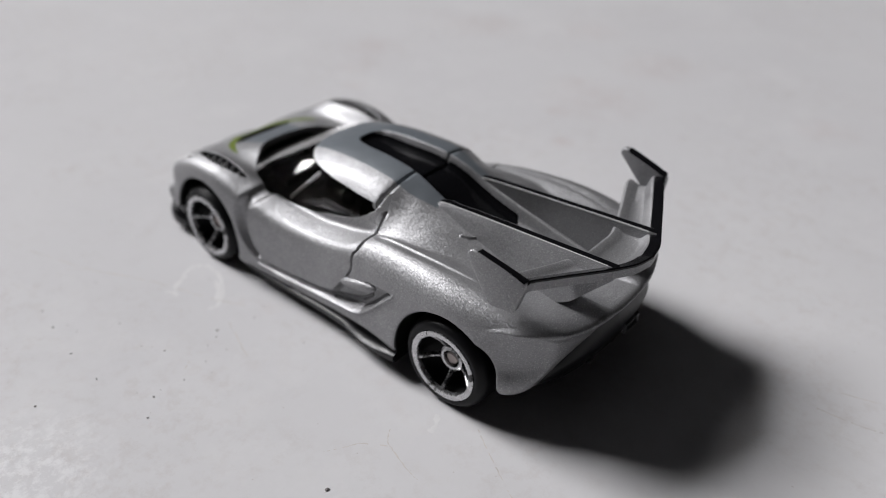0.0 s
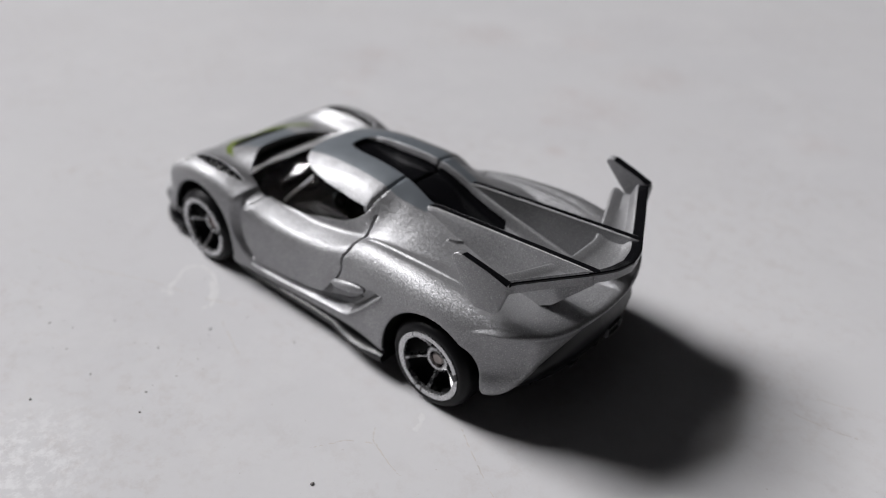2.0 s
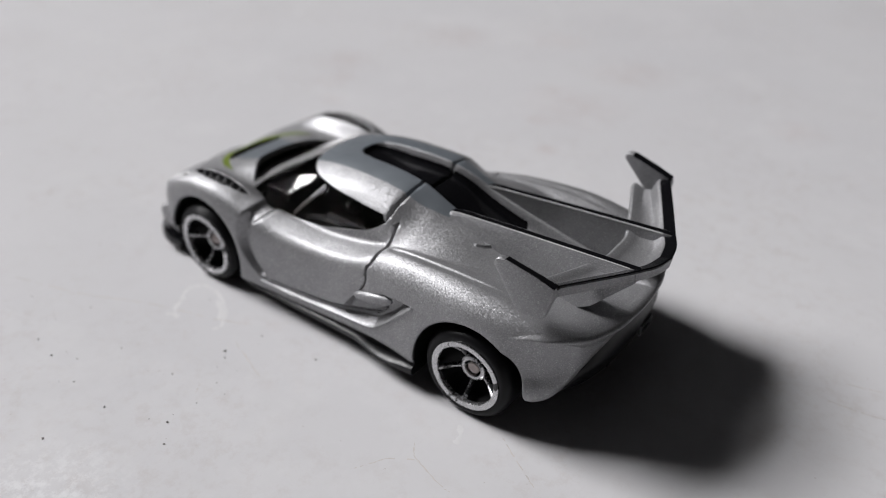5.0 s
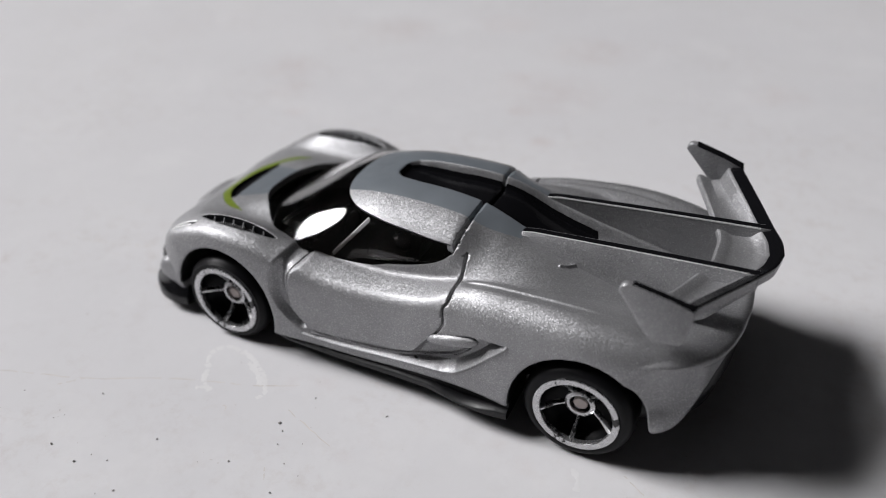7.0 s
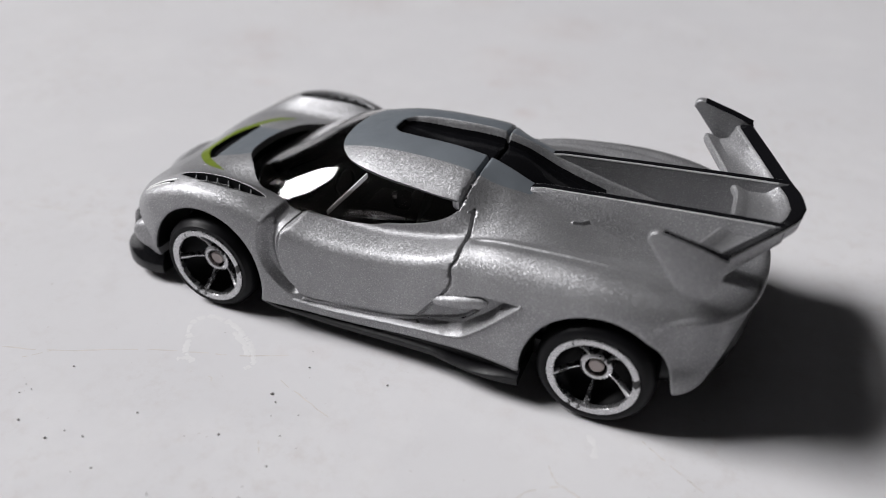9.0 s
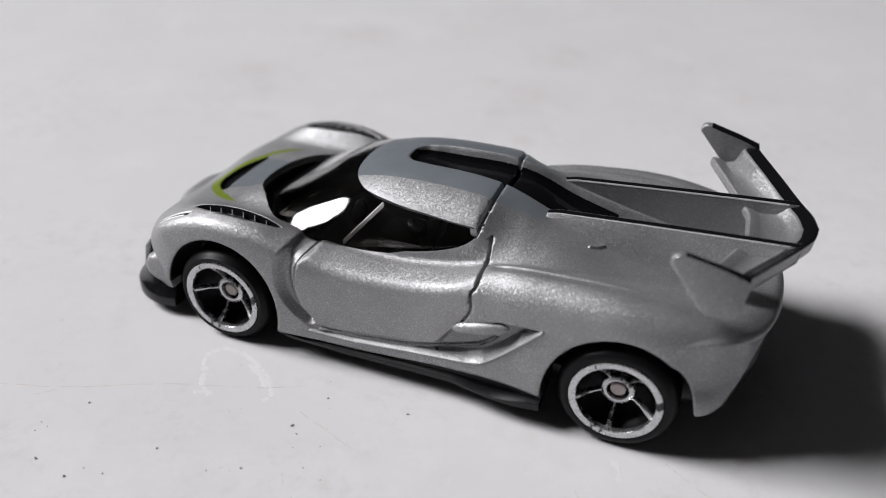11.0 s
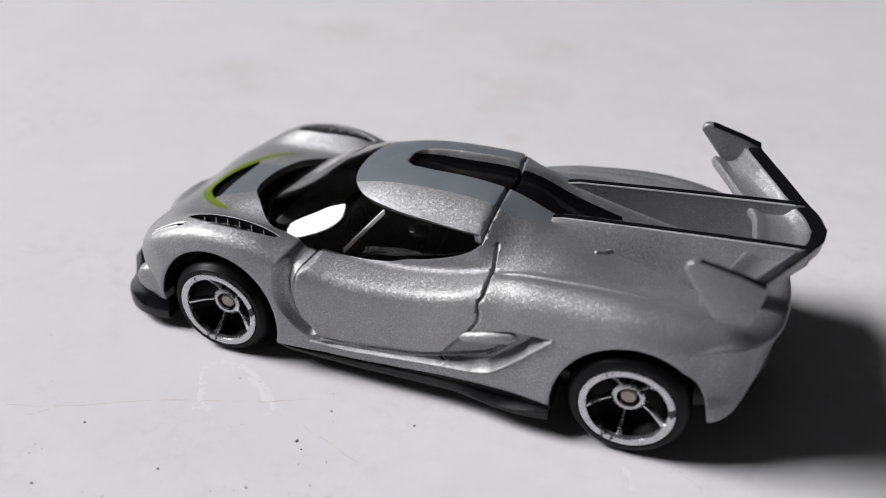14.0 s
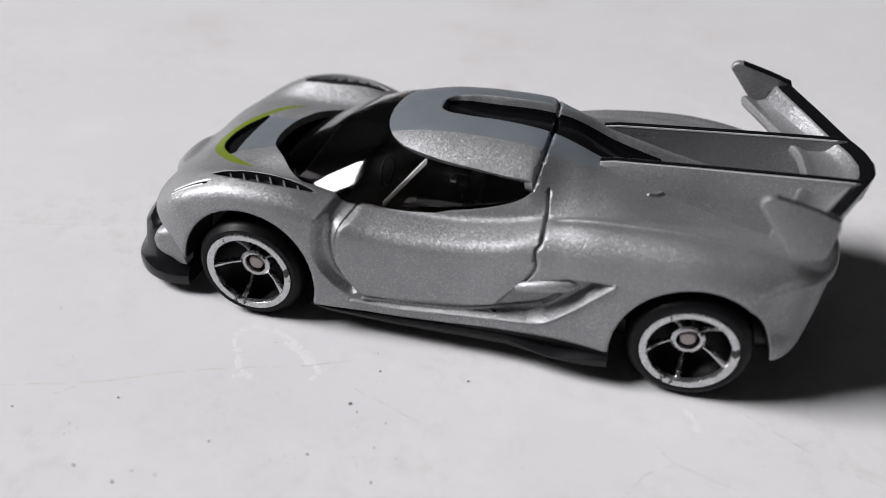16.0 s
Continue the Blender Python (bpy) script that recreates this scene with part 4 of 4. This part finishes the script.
def cabin_fittings():
    part("tub", block(-6.5, 0, 8.6, 24, 19.6, 4.6, 0.6), CABIN_PLASTIC, car, "black plastic cabin floor")
    part("dashboard", loft([[(-19, -6, 11.4), (-13, -7.6, 11.4), (-13, 7.6, 11.4), (-19, 6, 11.4)], [(-18.5, -5.4, 11.9), (-13.4, -7, 12.3), (-13.4, 7, 12.3), (-18.5, 5.4, 11.9)]]), CABIN_PLASTIC, car)
    for s in (-1, 1):
        seat = new("seat")
        seat.parent = car
        part("cushion", block(-4.2, s * 4.4, 11.3, 5, 5, 1.2, 0.4), CABIN_PLASTIC, seat)
        part("backrest", slab([(-2.4, s * 4.4 - 2.3, 11), (-0.6, s * 4.4 - 2.0, 16.2), (0.6, s * 4.4 - 2.0, 16.2), (-0.6, s * 4.4 - 2.3, 11)], (0, 4.4, 0), 0.4), CABIN_PLASTIC, seat)
        part("headrest", block(0.0, s * 4.4, 16.4, 0.9, 2.2, 1.6, 0.35), CABIN_PLASTIC, seat)
        # glossy block and chrome bead, added only to give a glint inside
        part("glint_block", block(-2.1, s * 6.5, 13.7, 1.9, 1.5, 1.9, 0.7, 5), SHINY_BLACK, seat, "glossy rounded block added beside the seat for a glint")
        part("glint_bead", block(-2.75, s * 6.95, 14.3, 0.7, 0.7, 0.6, 0.28, 4), CHROME, seat, "small bright bead added on the block for a glint")
        # windscreen pillar, the gleam along its edge put into near-white metal
        rings = []
        ends = [(float(PILLAR(a)), a, on_body(float(PILLAR(a)), a, lambda x, y, z: cabin(x, np.abs(y), z)) + 0.12) for a in (8.5, 10.55)]
        for k in (0.0, 0.5, 1.0):
            x, a, z = [p + (q - p) * k for p, q in zip(*ends)]
            rings.append([(x - 0.09, s * (a - 0.08), z - 0.5), (x - 0.07, s * a, z), (x + 0.07, s * (a + 0.02), z), (x + 0.09, s * (a - 0.04), z - 0.5)])
        part("pillar", loft(rings), BRIGHT_METAL, car, "thin bright window pillar")
        # intake insert
        rings = []
        for x, z, r in ((4.9, 8.75, 0.2), (5.4, 8.95, 0.55), (7.5, 9.45, 0.7), (9.7, 9.95, 0.62), (10.4, 10.1, 0.2)):
            rings.append([(x, s * (14.95 + r * 0.9 * math.cos(q)), z + r * math.sin(q)) for q in np.linspace(0, 2 * math.pi, 13)[:-1].tolist()])
        part("intake_blade", loft(rings), SILVER, car)
    part("steering_wheel", lathe([(1.5, 0), (1.7, 0.15), (1.5, 0.3), (1.3, 0.15)], 32), CABIN_PLASTIC, car).matrix_local = pose(-0.0100, -0.0044, 0.0128, 0, 0, 80)


cabin_fittings()


def lights_and_slots():
    for s in (-1, 1):
        for shift, end, lift, name, mat in ((0.0, -25.0, 0.16, "headlight", BRIGHT_METAL), (0.5, -25.6, 0.14, "headlight", BRIGHT_METAL), (0.26, -25.2, 0.10, "headlight_gap", GLOSS_BLACK)):
            rings = []
            for x in np.linspace(-29.2, end, 11).tolist():
                a = float(curve((-29.2, 13.2), (-27.5, 13.25), (-25, 13.4))(x)) + shift
                z = on_body(x, a)
                r = 0.15 if -29.0 < x < end - 0.3 else 0.04
                rings.append([(x, s * (a - r), z - 0.1), (x, s * (a - r * 0.6), z + lift), (x, s * (a + r * 0.6), z + lift * 0.55), (x, s * (a + r), z - 0.2)])
            part(name, loft(rings), mat, car, "slim bright headlight strip" if mat is BRIGHT_METAL else "dark gap between the headlight strips")
        for i in range(6):
            x = -23.6 + 1.35 * i
            z = on_body(x, 12.4)
            part("louvre", slab([(x - 0.1, s * 11.95, z - 0.75), (x + 0.55, s * 12.95, z - 0.75), (x + 0.55, s * 12.95, z - 0.3), (x - 0.1, s * 11.95, z - 0.3)], (0.11, 0, 0), 0), SILVER, car)


lights_and_slots()


# ---- dirt, scratches and painted rim light on the table ----
CRUMBS = [(-7.8, -24.6, 4), (-6.9, -25.4, 3), (-6.3, -27.1, 2), (-4.0, -26.0, 2), (-2.1, -29.6, 2), (-3.4, -32.4, 3), (-4.2, -28.9, 2), (-6.4, -19.9, 3), (1.9, -19.0, 3), (-17.9, -31.8, 3), (-23.3, -37.6, 4),
          (-27.2, -36.9, 4), (-29.9, -34.2, 2), (-29.2, -33.4, 2), (-30.2, -33.1, 2), (-27.9, -29.3, 3), (-36.1, -32.6, 3), (-22.4, -36.2, 2), (-20.4, -36.1, 3), (-17.1, -38.6, 3), (-12.1, -32.4, 2), (-9.4, -31.0, 3),
          (-17.3, -18.8, 2), (-7.3, -17.6, 2), (-1.3, -38.4, 3), (-11.9, -45.5, 4), (20.2, -32.2, 5), (-10.9, -38.9, 3), (-18.4, -39.6, 2), (-3.6, -36.2, 4), (-5.5, -37.1, 2), (-4.0, -35.1, 2)]


def crumb(x, y, size, seed):
    rng = random.Random(seed)
    bm = bmesh.new()
    bmesh.ops.create_icosphere(bm, subdivisions=2, radius=1.0)
    for v in bm.verts:
        v.co *= 0.75 + 0.5 * rng.random()
    r = 0.033 * size
    bmesh.ops.scale(bm, vec=(r * (0.8 + 0.6 * rng.random()), r * (0.7 + 0.4 * rng.random()), r * 0.55), verts=bm.verts)
    bmesh.ops.rotate(bm, verts=bm.verts, cent=(0, 0, 0), matrix=Matrix.Rotation(rng.random() * 3, 3, "Z"))
    low = min(v.co.z for v in bm.verts)
    bmesh.ops.translate(bm, verts=bm.verts, vec=(0, 0, -low))
    ob = part("crumb", bm, CRUMB)
    ob.location = (x * MM, y * MM, 0)
    tagged(ob, "tiny dark crumb of dirt on the white table", "crumb", "crumbs on the table")


for i, (x, y, size) in enumerate(CRUMBS):
    crumb(x, y, size, i)

SCRATCHES = [[(-42, -31.6), (-38.2, -30.4), (-31.4, -28.2), (-23.8, -24.6), (-18.2, -22.6), (-13.3, -21.0), (-9.1, -19.0)], [(-33.8, -30.5), (-31.5, -28.2)], [(-8.4, -22.5), (-4.3, -24.0), (1.2, -25.9)],
             [(-15.0, -25.0), (-14.4, -25.1), (-14.2, -25.6)], [(-5.7, -30.1), (-4.8, -31.4)], [(26.4, -16.0), (29.3, -17.8), (32.6, -19.8), (34.4, -20.8), (38, -22)], [(21.0, -24.0), (24.4, -25.1), (26.2, -25.4)],
             [(53.5, 16.1), (56.5, 16.8), (58.7, 17.6)], [(-58, -7.6), (-53, -6.9), (-48.9, -6.0), (-44.6, -4.9), (-40.7, -3.9)], [(16.3, -29.2), (17.6, -27.2), (18.5, -25.7), (21.0, -24.1)], [(53.0, 11.9), (57, 12.2), (60.4, 12.9)],
             [(19.4, -22.3), (20.1, -23.4), (21.2, -24.2)]]
# loops of light from the rims, painted as pale ribbons
PALE = [[(-20.2, -21.0), (-21.2, -19.8), (-21.5, -18.4), (-20.8, -17.4), (-19.6, -17.0), (-17.1, -17.4), (-15.2, -18.4), (-13.7, -19.4), (-12.4, -20.8), (-11.9, -21.8), (-12.3, -22.7)],
        [(-20.1, -21.2), (-19.5, -22.6), (-18.6, -23.4)], [(-19.4, -24.2), (-18.4, -23.6), (-17.6, -23.9)], [(-16.6, -18.3), (-14.4, -19.6), (-13.0, -21.0)], [(21.6, -17.2), (22.6, -18.4), (22.9, -19.9)]]


# draws the scratches and also the pale ribbons of rim light
def scratch(pts, seed, mat=SCUFF, label="thin broken grey-brown scratch across the white table", wide=1.0, kept=0.7):
    rng = random.Random(seed)
    line = smooth(pts, 8)
    bm = bmesh.new()
    last = None
    for i, (x, y) in enumerate(line):
        j, k = line[max(0, i - 1)], line[min(len(line) - 1, i + 1)]
        d = Vector((k[0] - j[0], k[1] - j[1], 0)).normalized()
        w = wide * (0.03 + 0.06 * rng.random()) * (0.3 if i in (0, len(line) - 1) else 1)
        x, y = x + rng.uniform(-0.06, 0.06), y + rng.uniform(-0.06, 0.06)
        row = [bm.verts.new((x - d.y * w, y + d.x * w, 0.006)), bm.verts.new((x, y, 0.02)), bm.verts.new((x + d.y * w, y - d.x * w, 0.006))]
        if last and rng.random() < kept:
            bm.faces.new((last[0], row[0], row[1], last[1]))
            bm.faces.new((last[1], row[1], row[2], last[2]))
        last = row
    ob = part("scratch", bm, mat)
    tagged(ob, label, "scratch", "scratches on the table", "structure")


for i, pts in enumerate(SCRATCHES):
    scratch(pts, 50 + i)
for i, pts in enumerate(PALE):
    scratch(pts, 80 + i, PALE_RIM_LIGHT, "faint pale curve painted where a wheel rim throws light on the table", 4.5, 0.97)
